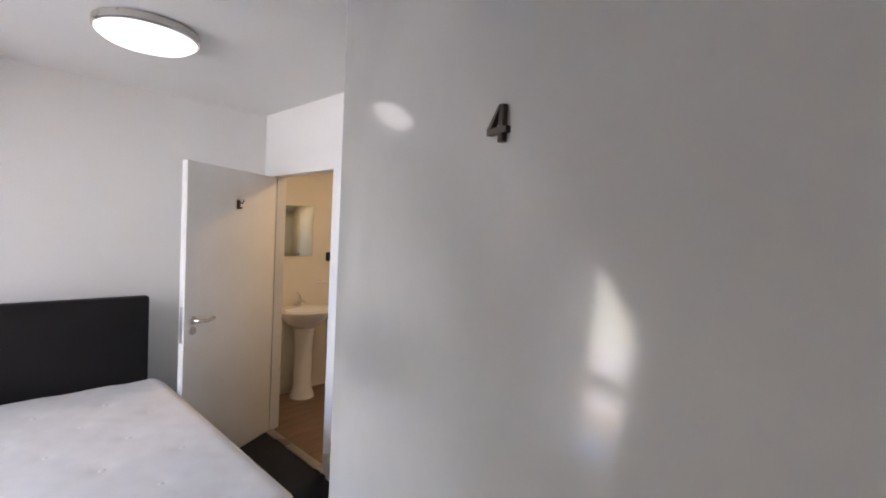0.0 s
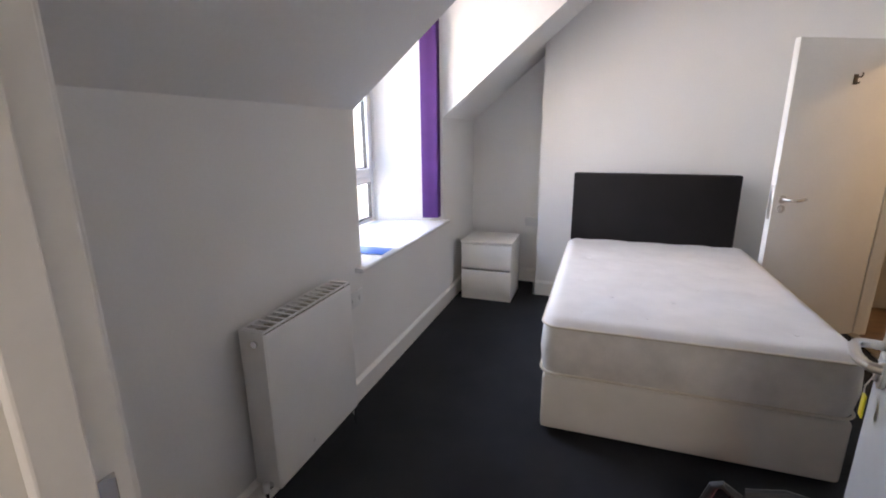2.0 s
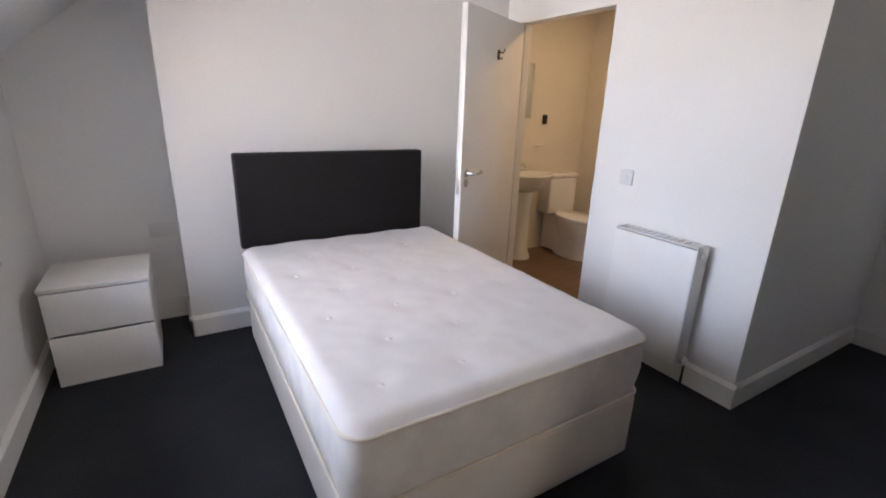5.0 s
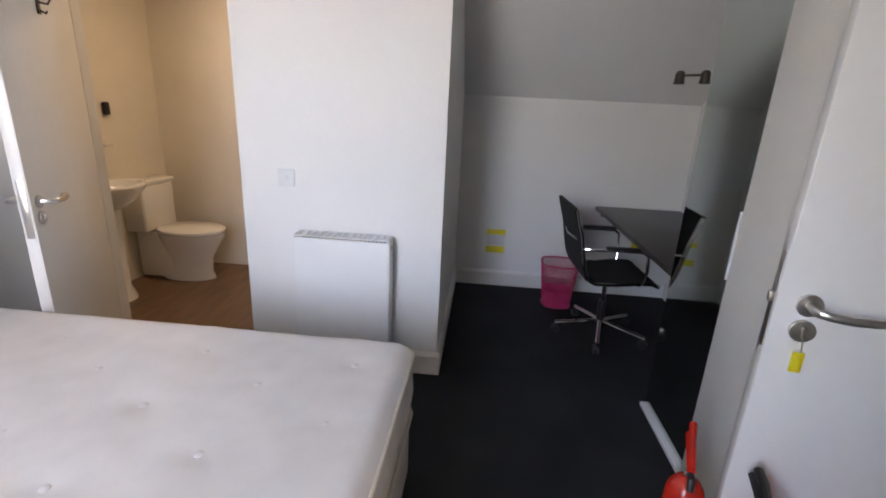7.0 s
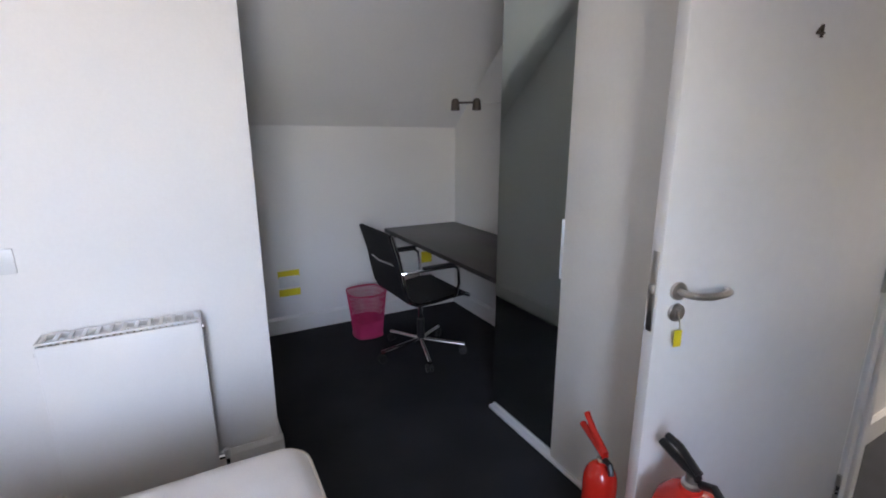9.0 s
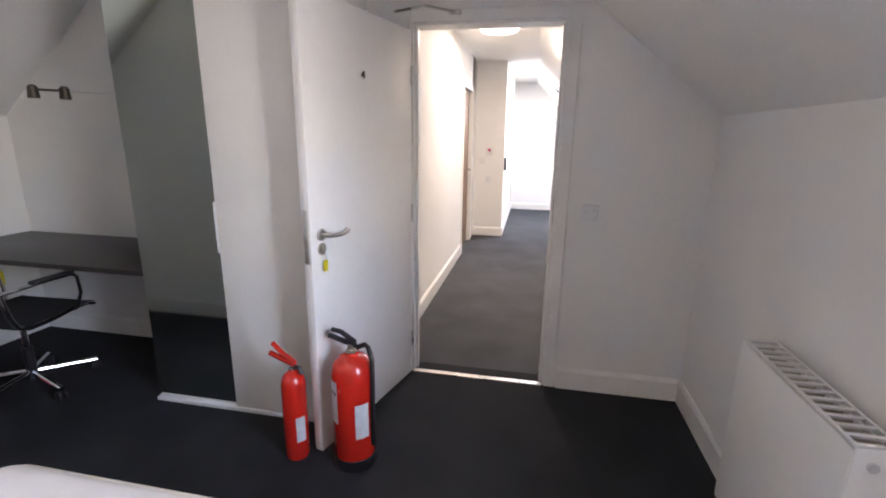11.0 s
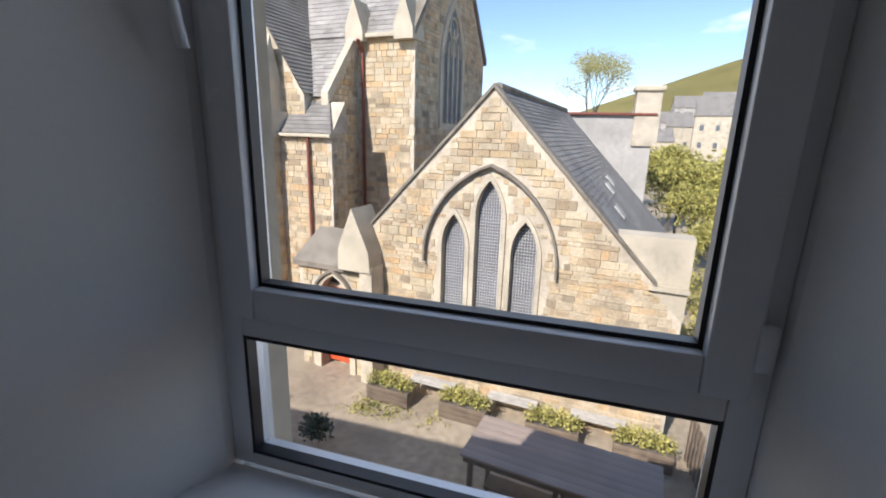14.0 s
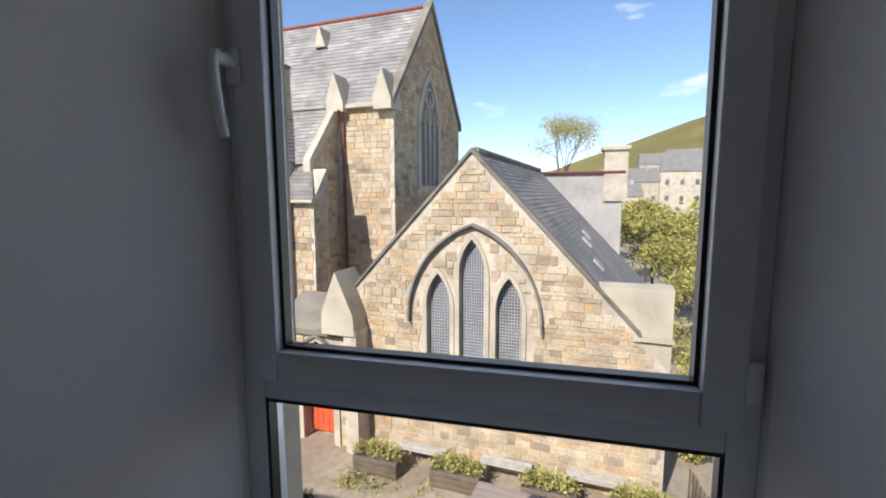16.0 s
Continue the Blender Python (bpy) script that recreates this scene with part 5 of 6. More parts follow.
# hood mould and lancets
out = lancet(0.04, 3.30, -1.6, 0.86, 14, 0.70)
inn = lancet(0.04, 3.20, -1.6, 0.80, 14, 0.70)
part("hood_mould", band(bmesh.new(), out, inn, -0.14, 0.0), M_COPING, hall, "dark weathered hood mould")
for u, w_, zb, zt in LANC:
    win = part("window", band(bmesh.new(), lancet(u, w_ + 0.22, zb - 0.12, zt + 0.15), lancet(u, w_, zb, zt), -0.045, 0.10), M_DRESSED, hall, "pale stone lancet window surround")
    inner = lancet(u, w_ + 0.02, zb, zt + 0.01)
    bm = bmesh.new()
    prism(bm, inner, "y", 0.20, 0.22)
    part("glazing", bm, M_LEAD, win, "dark leaded glazing")
    bm = bmesh.new()
    inside = in_lancet(u, w_, zb, zt, -0.004)
    k = int(w_ / 0.062)
    for i in range(1, k):
        a = u - w_ / 2 + i * w_ / k
        zz_ = zt
        while zz_ > zb and not inside(a, zz_):
            zz_ -= 0.03
        box(bm, a - 0.006, 0.155, zb, a + 0.006, 0.165, zz_)
    z = zb + 0.05
    while z < zt - 0.05:
        half = max([abs(x_) for x_ in np.linspace(0, w_ / 2, 24) if inside(u + x_, z)] + [0.0])
        if half > 0.03:
            box(bm, u - half, 0.150, z - 0.006, u + half, 0.160, z + 0.006)
        z += 0.075
    part("wire_guard", bm, M_WIRE, win, "pale wire guard over the glass")
    part("sill", B(u - w_ / 2 - 0.14, -0.10, zb - 0.16, u + w_ / 2 + 0.14, 0.2, zb - 0.002, 0.015), M_DRESSED, win)

# porch with the orange door, left of the hall
PU0, PU1, PV = -5.3, -3.15, -0.35
porch = thing("church_porch", CM, "small sandstone porch with an arched orange door", "porch")
DU, DW_, DZT = -4.14, 0.98, -2.30
bm = B(PU0, PV, GZ, DU - DW_ / 2, PV + 0.5, -2.08)
box(bm, DU + DW_ / 2, PV, GZ, PU1, PV + 0.5, -2.08)
arch = lancet(DU, DW_, GZ, DZT, 9, 0.75)
mid = len(arch) // 2
prism(bm, arch[1:mid + 1] + [(DU, -2.08), (DU - DW_ / 2, -2.08)], "y", PV, PV + 0.5)
prism(bm, [(DU, -2.08)] + arch[mid:-1] + [(DU + DW_ / 2, -2.08)], "y", PV, PV + 0.5)
pw = part("wall", bm, M_MORTAR, porch)
ar1 = lancet(DU, DW_ + 0.36, GZ, DZT + 0.16, 9, 0.75)
part("arch_moulding", band(bmesh.new(), ar1, arch, PV - 0.06, PV + 0.2), M_DRESSED, porch, "moulded pale stone arch")
ar2 = lancet(DU, DW_ + 0.56, -3.4, DZT + 0.20, 9, 0.75)
ar3 = lancet(DU, DW_ + 0.40, -3.4, DZT + 0.12, 9, 0.75)
part("hood_mould", band(bmesh.new(), ar2, ar3, PV - 0.12, PV), M_COPING, porch)
dr = part("door", B(DU - 0.46, PV + 0.30, GZ + 0.1, DU + 0.46, PV + 0.36, -2.72), M_ORANGE, porch, "orange-red painted boarded door")
for k in range(5):
    part("board", B(DU - 0.46 + k * 0.184 + 0.006, PV + 0.28, GZ + 0.12, DU - 0.46 + (k + 1) * 0.184 - 0.006, PV + 0.30, -2.74), M_ORANGE, dr)
part("transom", B(DU - 0.49, PV + 0.26, -2.72, DU + 0.49, PV + 0.38, -2.62), M_DRESSED, porch)
part("tympanum", B(DU - 0.49, PV + 0.33, -2.62, DU + 0.49, PV + 0.36, DZT), M_LEAD, porch)
bm = bmesh.new()
prism(bm, [(PV - 0.12, -2.12), (PV + 1.1, -1.40), (PV + 1.1, -1.26), (PV - 0.12, -1.98)], "x", PU0 - 0.1, PU1 + 0.02)
part("roof", bm, M_COPING, porch, "stone slab porch roof")
bm = B(PU1, PV - 0.25, GZ, PU1 + 0.36, 0.0, -1.85)
part("buttress", bm, M_MORTAR, porch)
bm = bmesh.new()
prism(bm, [(PU1 - 0.62, -1.98), (PU1 + 0.34, -1.98), (PU1 + 0.30, -1.45), (PU1 - 0.18, -0.37), (PU1 - 0.60, -1.42)], "y", PV - 0.3, 0.3)
part("pinnacle", bm, M_DRESSED, porch, "pale stone buttress cap")

# aisle and nave of the church behind
church = thing("church", CM, "large buff sandstone church with slate roofs", "church")
AU, AV, AZ = -6.85, 3.2, 2.55
bm = bmesh.new()
prism(bm, [(AV, GZ), (5.0, GZ), (5.0, 4.75), (AV, AZ - 0.05)], "x", -14, AU)
aisle = part("aisle_wall", bm, M_MORTAR, church)
bm = bmesh.new()
slate_roof(bm, (-14, AV - 0.1, AZ + 0.02), (AU - 0.15, AV - 0.1, AZ + 0.02), (AU - 0.15, 5.0, 4.84), (-14, 5.0, 4.84), 16, 30, 0.02)
part("aisle_roof", bm, M_SLATE2, church, "pale weathered slate aisle roof")
bm = bmesh.new()
prism(bm, [(AV - 0.15, AZ - 0.25), (5.05, 4.6), (5.05, 5.12), (AV - 0.15, AZ + 0.17)], "x", AU - 0.15, AU + 0.13)
part("aisle_coping", bm, M_DRESSED, church)
NU, NV0, NV1, NE, NR = -4.5, 5.0, 12.2, 4.8, 9.3
NM = (NV0 + NV1) / 2
bm = bmesh.new()
prism(bm, [(NV0, GZ), (NV1, GZ), (NV1, NE), (NM, NR), (NV0, NE)], "x", -22, NU)
nave = part("nave_wall", bm, M_MORTAR, church)
for a, b in ((NV0 - 0.15, NM), (NV1 + 0.15, NM)):
    bm = bmesh.new()
    slate_roof(bm, (-22, a, NE - 0.05), (NU - 0.12, a, NE - 0.05), (NU - 0.12, b, NR + 0.03), (-22, b, NR + 0.03), 24, 44, 0.02)
    part("nave_roof", bm, M_SLATE2, church, "pale weathered slate nave roof")
    bm = bmesh.new()
    prism(bm, [(a, NE - 0.1), (b, NR + 0.0), (b, NR + 0.28), (a, NE + 0.18)], "x", NU - 0.24, NU + 0.10)
    part("verge_coping", bm, M_COPING, church)
part("ridge", tube(bmesh.new(), [(-22, NM, NR + 0.08), (NU - 0.2, NM, NR + 0.08)], 0.1, 8), M_IRON, church, "red clay ridge tiles")
bm = tube(bmesh.new(), [(NU - 0.08, NM, NR + 0.2), (NU - 0.08, NM, NR + 0.8)], 0.05, 8)
box(bm, NU - 0.14, NM - 0.2, NR + 0.5, NU - 0.02, NM + 0.2, NR + 0.6)
part("finial", bm, M_DRESSED, church)
# eaves gutter, gablets, roof vents
part("gutter", B(NU - 1.9, NV0 - 0.22, NE - 0.12, NU - 0.35, NV0 + 0.0, NE + 0.02, 0.02), M_DRESSED, church)
for u in (NU - 0.28, NU - 2.25):
    bm = bmesh.new()
    prism(bm, [(u - 0.36, NE - 0.25), (u + 0.36, NE - 0.25), (u + 0.36, NE + 0.1), (u, NE + 1.15), (u - 0.36, NE + 0.25)], "y", NV0 - 0.35, NV0 + 0.55)
    part("gablet", bm, M_DRESSED, church, "stone buttress gablet")
for u, f in ((-9.1, 0.70), (-14.1, 0.84)):
    z, v = NE + (NR - NE) * f, NV0 + (NM - NV0) * f
    bm = bmesh.new()
    prism(bm, [(u - 0.28, z - 0.1), (u + 0.28, z - 0.1), (u, z + 0.75)], "y", v - 0.35, v + 0.5)
    part("roof_vent", bm, M_DRESSED, church, "small gabled roof vent")
part("downpipe", tube(bmesh.new(), [(NU - 2.05, NV0 - 0.42, NE - 0.2), (NU - 2.05, NV0 - 0.1, NE - 0.6), (NU - 2.05, NV0 - 0.1, GZ)], 0.06, 8), M_IRON, church, "rust-red rainwater pipe")
part("downpipe", tube(bmesh.new(), [(-7.0, 2.28, 1.3), (-7.0, 2.28, GZ)], 0.055, 8), M_IRON, church, "rust-red rainwater pipe")
# nave gable window
gw = [(NM - 0.3 + (p[0]), p[1]) for p in lancet(0, 2.0, 1.9, 6.3, 10, 1.1)]
gwo = [(NM - 0.3 + (p[0]), p[1]) for p in lancet(0, 2.5, 1.7, 6.7, 10, 1.1)]


def turned(pts, u0_, u1_, other=None):
    bm = bmesh.new()
    if other is None:
        return prism(bm, pts, "x", u0_, u1_)
    rings = [[bm.verts.new((u_, p[0], p[1])) for p in r_] for r_, u_ in ((pts, u0_), (other, u0_), (other, u1_), (pts, u1_))]
    for a, b in ((0, 1), (1, 2), (2, 3), (3, 0)):
        for k in range(len(pts) - 1):
            bm.faces.new((rings[a][k], rings[a][k + 1], rings[b][k + 1], rings[b][k]))
    return bm


gwin = part("gable_window", turned(gw, NU - 0.02, NU + 0.08, gwo), M_DRESSED, church, "tall traceried gable window")
part("glazing", turned(gw, NU - 0.01, NU + 0.012), M_LEAD, gwin)
for k in (-0.5, 0.0, 0.5):
    part("mullion", B(NU, NM - 0.3 + k - 0.05, 1.9, NU + 0.07, NM - 0.3 + k + 0.05, 5.0 if k else 5.5), M_DRESSED, gwin)
for k in (-0.5, 0.5):
    part("tracery", turned([(NM - 0.3 + k + p[0], p[1]) for p in lancet(0, 0.5, 4.5, 5.4, 6, 1.0)], NU, NU + 0.06, [(NM - 0.3 + k + p[0], p[1]) for p in lancet(0, 0.62, 4.5, 5.5, 6, 1.0)]), M_DRESSED, gwin)
part("tracery", tube(bmesh.new(), [(NU + 0.03, NM - 0.3 + 0.38 * math.cos(a), 5.55 + 0.38 * math.sin(a)) for a in [2 * math.pi * k / 16 for k in range(18)]], 0.05, 6), M_DRESSED, gwin)
# lean-to below the aisle
LV, LE = 2.4, 1.40
bm = bmesh.new()
prism(bm, [(LV, GZ), (AV, GZ), (AV, 2.40), (LV, LE - 0.06)], "x", -8.3, -6.15)
lean = part("lean_to_wall", bm, M_MORTAR, church)
mesh_part("rubble", blocks_mesh(courses(-8.3, -6.15, GZ, LE - 0.08, lambda p, q: -8.3 < p < -6.15, 0.13, 0.24, 0.2, 0.55), lambda a, z, o: (a, LV - o, z), 0.022), M_STONE_I, lean, kind="stuff")
mesh_part("rubble", blocks_mesh(courses(LV, AV, GZ, LE, lambda p, q: LV < p < AV, 0.13, 0.24, 0.2, 0.45), lambda a, z, o: (-6.15 + o, a, z), 0.022), M_STONE_I, lean, kind="stuff")
bm = bmesh.new()
slate_roof(bm, (-8.3, LV - 0.12, LE - 0.02), (-6.05, LV - 0.12, LE - 0.02), (-6.75, AV, 2.45), (-8.3, AV, 2.45), 8, 9, 0.02)
part("lean_to_roof", bm, M_SLATE, church, "grey slate lean-to roof")
part("gutter", B(-8.2, LV - 0.22, LE - 0.14, -6.05, LV - 0.08, LE - 0.03, 0.02), M_DRESSED, church, "pale stone eaves gutter")
# transept whose ridge runs into the nave roof
TU, TW, TV, TE, TR_ = -10.3, 2.8, 2.8, 2.65, 6.93
bm = bmesh.new()
prism(bm, [(TU - TW, GZ), (TU + TW, GZ), (TU + TW, TE - 0.05), (TU, TR_ - 0.05), (TU - TW, TE - 0.05)], "y", TV, 3.6)
prism(bm, [(TU - TW + 0.1, TE - 0.3), (TU + TW - 0.1, TE - 0.3), (TU, TR_ - 0.25)], "y", 3.6, 6.3)
trans = part("transept_wall", bm, M_MORTAR, church)
mesh_part("rubble", blocks_mesh(courses(TU - TW, TU + TW, GZ, TR_, lambda p, q: abs(p - TU) < TW and q < TR_ - 0.1 - (TR_ - TE) * abs(p - TU) / TW, 0.13, 0.24, 0.2, 0.55), lambda a, z, o: (a, TV - o, z), 0.022), M_STONE_I, trans, kind="stuff")
for s_ in (-1, 1):
    bm = bmesh.new()
    slate_roof(bm, (TU + s_ * (TW + 0.08), TV - 0.1, TE), (TU + s_ * (TW + 0.08), 3.22, TE), (TU, 6.72, TR_), (TU, TV - 0.1, TR_), 30, 26, 0.03)
    part("transept_roof", bm, M_SLATE, church, "grey slate transept roof")
    part("valley", tube(bmesh.new(), [(TU + s_ * (TW + 0.02), 3.24, TE + 0.04), (TU, 6.74, TR_ + 0.03)], 0.045, 6), M_DRESSED, church, "pale lead valley gutter")
part("transept_ridge", tube(bmesh.new(), [(TU, TV, TR_ + 0.05), (TU, 6.72, TR_ + 0.05)], 0.08, 8), M_COPING, church)
# saddle-backed buttress of the transept
bm = B(-8.95, 1.62, GZ, -8.28, TV, 1.20)
bt = part("buttress", bm, M_MORTAR, church)
mesh_part("rubble", blocks_mesh(courses(-8.95, -8.28, GZ, 1.2, lambda p, q: -8.97 < p < -8.26, 0.2, 0.34, 0.25, 0.5), lambda a, z, o: (a, 1.62 - o, z), 0.022), M_DRESSED, bt, kind="stuff")
mesh_part("rubble", blocks_mesh(courses(1.62, TV, GZ, 1.2, lambda p, q: 1.6 < p < TV, 0.2, 0.34, 0.25, 0.5), lambda a, z, o: (-8.28 + o, a, z), 0.022), M_STONE_I, bt, kind="stuff")
bm = bmesh.new()
prism(bm, [(1.54, 1.20), (TV, 1.20), (TV, 2.05), (2.02, 2.05), (1.54, 1.34)], "x", -9.02, -8.20)
part("weathering", bm, M_DRESSED, bt, "sloping pale stone weathering")
bm = bmesh.new()
prism(bm, [(2.02, 2.05), (TV, 2.05), (TV, 3.05), (2.40, 4.45), (1.98, 3.05)], "x", -9.25, -8.45)
part("gablet", bm, M_DRESSED, bt, "saddle-backed stone buttress head")
# rubble of the large walls
mesh_part("rubble", blocks_mesh(courses(-14, AU, GZ, AZ, lambda p, q: -14 < p < AU, 0.13, 0.24, 0.2, 0.55), lambda a, z, o: (a, AV - o, z), 0.022), M_STONE_I, aisle, kind="stuff")
mesh_part("rubble", blocks_mesh(courses(AV, 5.0, GZ, 4.7, lambda p, q: AV < p < 5 and q < AZ + (4.7 - AZ) * (p - AV) / (5 - AV) - 0.05, 0.13, 0.24, 0.2, 0.55), lambda a, z, o: (AU + o, a, z), 0.022), M_STONE_I, aisle, kind="stuff")
mesh_part("rubble", blocks_mesh(courses(AU, NU, GZ, NE - 0.1, lambda p, q: AU < p < NU, 0.13, 0.24, 0.2, 0.55), lambda a, z, o: (a, NV0 - o, z), 0.022), M_STONE_I, nave, kind="stuff")
_gw = in_lancet(NM - 0.3, 2.5, 1.7, 6.7, 0.02, 1.1)
mesh_part("rubble", blocks_mesh(courses(NV0, NV1, -2, NR, lambda p, q: NV0 < p < NV1 and q < NR - (NR - NE) * abs(p - NM) / (NM - NV0) - 0.05 and not _gw(p, q), 0.13, 0.24, 0.2, 0.55), lambda a, z, o: (NU + o, a, z), 0.022), M_STONE_I, nave, kind="stuff")
_pd = in_lancet(DU, DW_ + 0.36, GZ - 1, DZT + 0.2, 0.02, 0.75)
mesh_part("rubble", blocks_mesh(courses(PU0, PU1, GZ, -2.1, lambda p, q: PU0 < p < PU1 and not _pd(p, q), 0.17, 0.27, 0.2, 0.5), lambda a, z, o: (a, PV - o, z), 0.03), M_STONE_I, pw, kind="stuff")

# ---- yard things ----
def clump(bm, c_, r, n, leaf):
    for _ in range(n):
        d_ = Vector((random.gauss(0, 1), random.gauss(0, 1), random.gauss(0, 1))).normalized() * random.random() ** 0.4
        p = Vector(c_) + Vector((d_.x * r[0], d_.y * r[1], d_.z * r[2]))
        a = Vector((random.gauss(0, 1), random.gauss(0, 1), random.gauss(0, 1))).normalized() * leaf
        b = Vector((random.gauss(0, 1), random.gauss(0, 1), random.gauss(0, 1))).normalized() * leaf * 0.7
        bm.faces.new([bm.verts.new(p), bm.verts.new(p + a * 0.5 + b * 0.5), bm.verts.new(p + a), bm.verts.new(p + a * 0.5 - b * 0.5)])
    return bm


def planter(m):
    p = thing("wooden_planter", m, "dark timber trough planter full of green shrubs", "planter", "planters in the yard")
    L, W_, H2 = 1.15, 0.5, 0.42
    for k in range(3):
        z = 0.03 + k * 0.135
        part("board", B(-L / 2, -W_ / 2, z, L / 2, -W_ / 2 + 0.03, z + 0.125, 0.004), M_TIMBER, p)
        part("board", B(-L / 2, W_ / 2 - 0.03, z, L / 2, W_ / 2, z + 0.125, 0.004), M_TIMBER, p)
        for x in (-L / 2, L / 2 - 0.03):
            part("end_board", B(x + 0.002, -W_ / 2 + 0.03, z, x + 0.028, W_ / 2 - 0.03, z + 0.125, 0.004), M_TIMBER, p)
    part("soil", B(-L / 2 + 0.03, -W_ / 2 + 0.03, 0.0, L / 2 - 0.03, W_ / 2 - 0.03, 0.38), M_BARK, p)
    bm = bmesh.new()
    for k in range(7):
        clump(bm, (-0.45 + k * 0.15, random.uniform(-0.1, 0.1), 0.52 + random.uniform(-0.05, 0.1)), (0.2, 0.24, 0.2), 150, 0.075)
    tagged(part("shrubs", bm, M_LEAF, p, "bright green shrubs"), kind="stuff")
    return p


pl = planter(pose(-9.25, -1.4, GZ, 0, 0, 84))
for y in (0.55, 2.6, 4.45):
    copy_thing(pl, pose(-9.25 + (y + 1.4) * 0.06, y, GZ, 0, 0, 84))


def bench(m):
    b_ = thing("garden_bench", m, "silvered slatted wooden bench along the hall wall", "bench", "benches in the yard")
    for k in range(3):
        part("seat_slat", B(-0.6, -0.2 + k * 0.13, 0.42, 0.6, -0.09 + k * 0.13, 0.45, 0.004), M_PALETIMBER, b_)
    for x in (-0.5, 0.45):
        part("leg", B(x, -0.18, 0, x + 0.06, 0.16, 0.42, 0.004), M_PALETIMBER, b_)
    return b_


be = bench(pose(-9.72, -0.45, GZ, 0, 0, 84))
for y in (1.6, 3.55):
    copy_thing(be, pose(-9.72 + (y + 0.45) * 0.06, y, GZ, 0, 0, 84))

tb = thing("garden_shelter", pose(-6.35, 2.8, GZ, 0, 0, 82), "low open timber shelter with a brown felt roof", "shelter")
for k in range(7):
    part("roof_board", B(-1.5, -0.6 + k * 0.17, 1.52, 1.5, -0.432 + k * 0.17, 1.56, 0.003), M_FELT, tb)
for x in (-1.4, 0.0, 1.34):
    for y in (-0.5, 0.48):
        part("post", B(x, y, 0, x + 0.08, y + 0.08, 1.52, 0.004), M_TIMBER, tb)
for y in (-0.56, 0.55):
    part("beam", B(-1.46, y, 1.40, 1.46, y + 0.05, 1.52, 0.004), M_TIMBER, tb)
part("bench_board", B(-1.3, 0.1, 0.42, 1.3, 0.45, 0.46, 0.004), M_TIMBER, tb)

fn = thing("yard_fence", pose(0, 0, 0), "dark upright timber fence along the yard", "fence")
for k in range(26):
    f = k / 25
    x, y = -9.2 + 4.6 * f, 5.35 + 0.35 * f
    part("picket", B(x - 0.06, y - 0.012, GZ, x + 0.06, y + 0.012, GZ + 1.1 + 0.02 * (k % 3), 0.003), M_TIMBER, fn)
for z in (0.25, 0.9):
    part("rail", tube(bmesh.new(), [(-9.3, 5.37, GZ + z), (-4.5, 5.73, GZ + z)], 0.03, 6), M_TIMBER, fn)
bm = bmesh.new()
for k in range(5):
    clump(bm, (0.12 * k, random.uniform(-0.15, 0.15), 0.35 + 0.08 * k), (0.22, 0.22, 0.3), 140, 0.09)
ob = tagged(link("dark_shrub", bm, material("dark_evergreen_leaves", (0.035, 0.05, 0.025), 0.7, var=0.1, island=0.4)), "dark evergreen shrub in the gravel yard", "shrub")
ob.matrix_world = pose(-7.3, -2.2, GZ)
bm = bmesh.new()
for k in range(60):
    clump(bm, (random.uniform(-9.1, -8.4), random.uniform(-2.4, 0.2) if k % 2 else random.uniform(-2, -1), GZ + 0.03), (0.25, 0.25, 0.05), 12, 0.07)
tagged(link("grass_tufts", bm, M_LEAF), "patchy green grass by the planters", "grass", kind="stuff")


rail_ = thing("iron_railings", pose(0, 0, 0), "black iron railings with spikes along the house", "railings")
for k in range(44):
    y = -5 + k * 0.2
    part("bar", tube(bmesh.new(), [(-3.6, y, GZ), (-3.6, y, GZ + 1.0), (-3.6, y, GZ + 1.12)], 0.012, 5), M_BLACK, rail_)
for z in (0.15, 0.95):
    part("rail", tube(bmesh.new(), [(-3.6, -5.1, GZ + z), (-3.6, 3.7, GZ + z)], 0.016, 6), M_BLACK, rail_)
# ---- distance ----
def tree(m, h, spread, n, leaf, label, bare):
    t = thing("tree", m, label, "tree", "trees beyond the hall")
    bm = bmesh.new()
    limbs = []

    def grow(p, d_, l_, r, depth):
        q = p + d_ * l_
        cyl(bm, p, q, r, r * 0.7, 7)
        if depth == 0:
            limbs.append(q)
            return
        for _ in range(3):
            e = (d_ + Vector((random.gauss(0, 0.45), random.gauss(0, 0.45), random.gauss(0.1, 0.3)))).normalized()
            grow(q, e, l_ * 0.72, r * 0.6, depth - 1)
    grow(Vector((0, 0, 0)), Vector((0, 0, 1)), h * 0.30, h * (0.009 if bare else 0.018), 4)
    part("trunk", bm, M_BARK, t)
    bm = bmesh.new()
    for q in limbs:
        clump(bm, q, (spread, spread, spread * 0.8), n, leaf)
    part("crown", bm, M_LEAF, t)
    return t


t1_ = tree(pose(-24.5, 8.0, GZ), 4.6, 0.85, 60, 0.15, "small tree with fresh yellow-green leaves", False)
for x, y, rz, k in ((-31, 10.4, 80, 1.2), (-20.0, 8.4, 200, 0.8), (-28.0, 8.0, 20, 1.25), (-36.0, 9.0, 300, 1.4), (-46, 2.2, 40, 1.7), (-44, 0.8, 140, 1.5), (-44, 4.4, 240, 1.5), (-48, 5.5, 10, 1.6)):
    copy_thing(t1_, pose(x, y, GZ, 0, 0, rz) @ Matrix.Scale(k, 4))
tall = tree(pose(-62, 2.6, GZ), 19.0, 1.5, 85, 0.17, "tall thin-leaved tree behind the roofs", True)
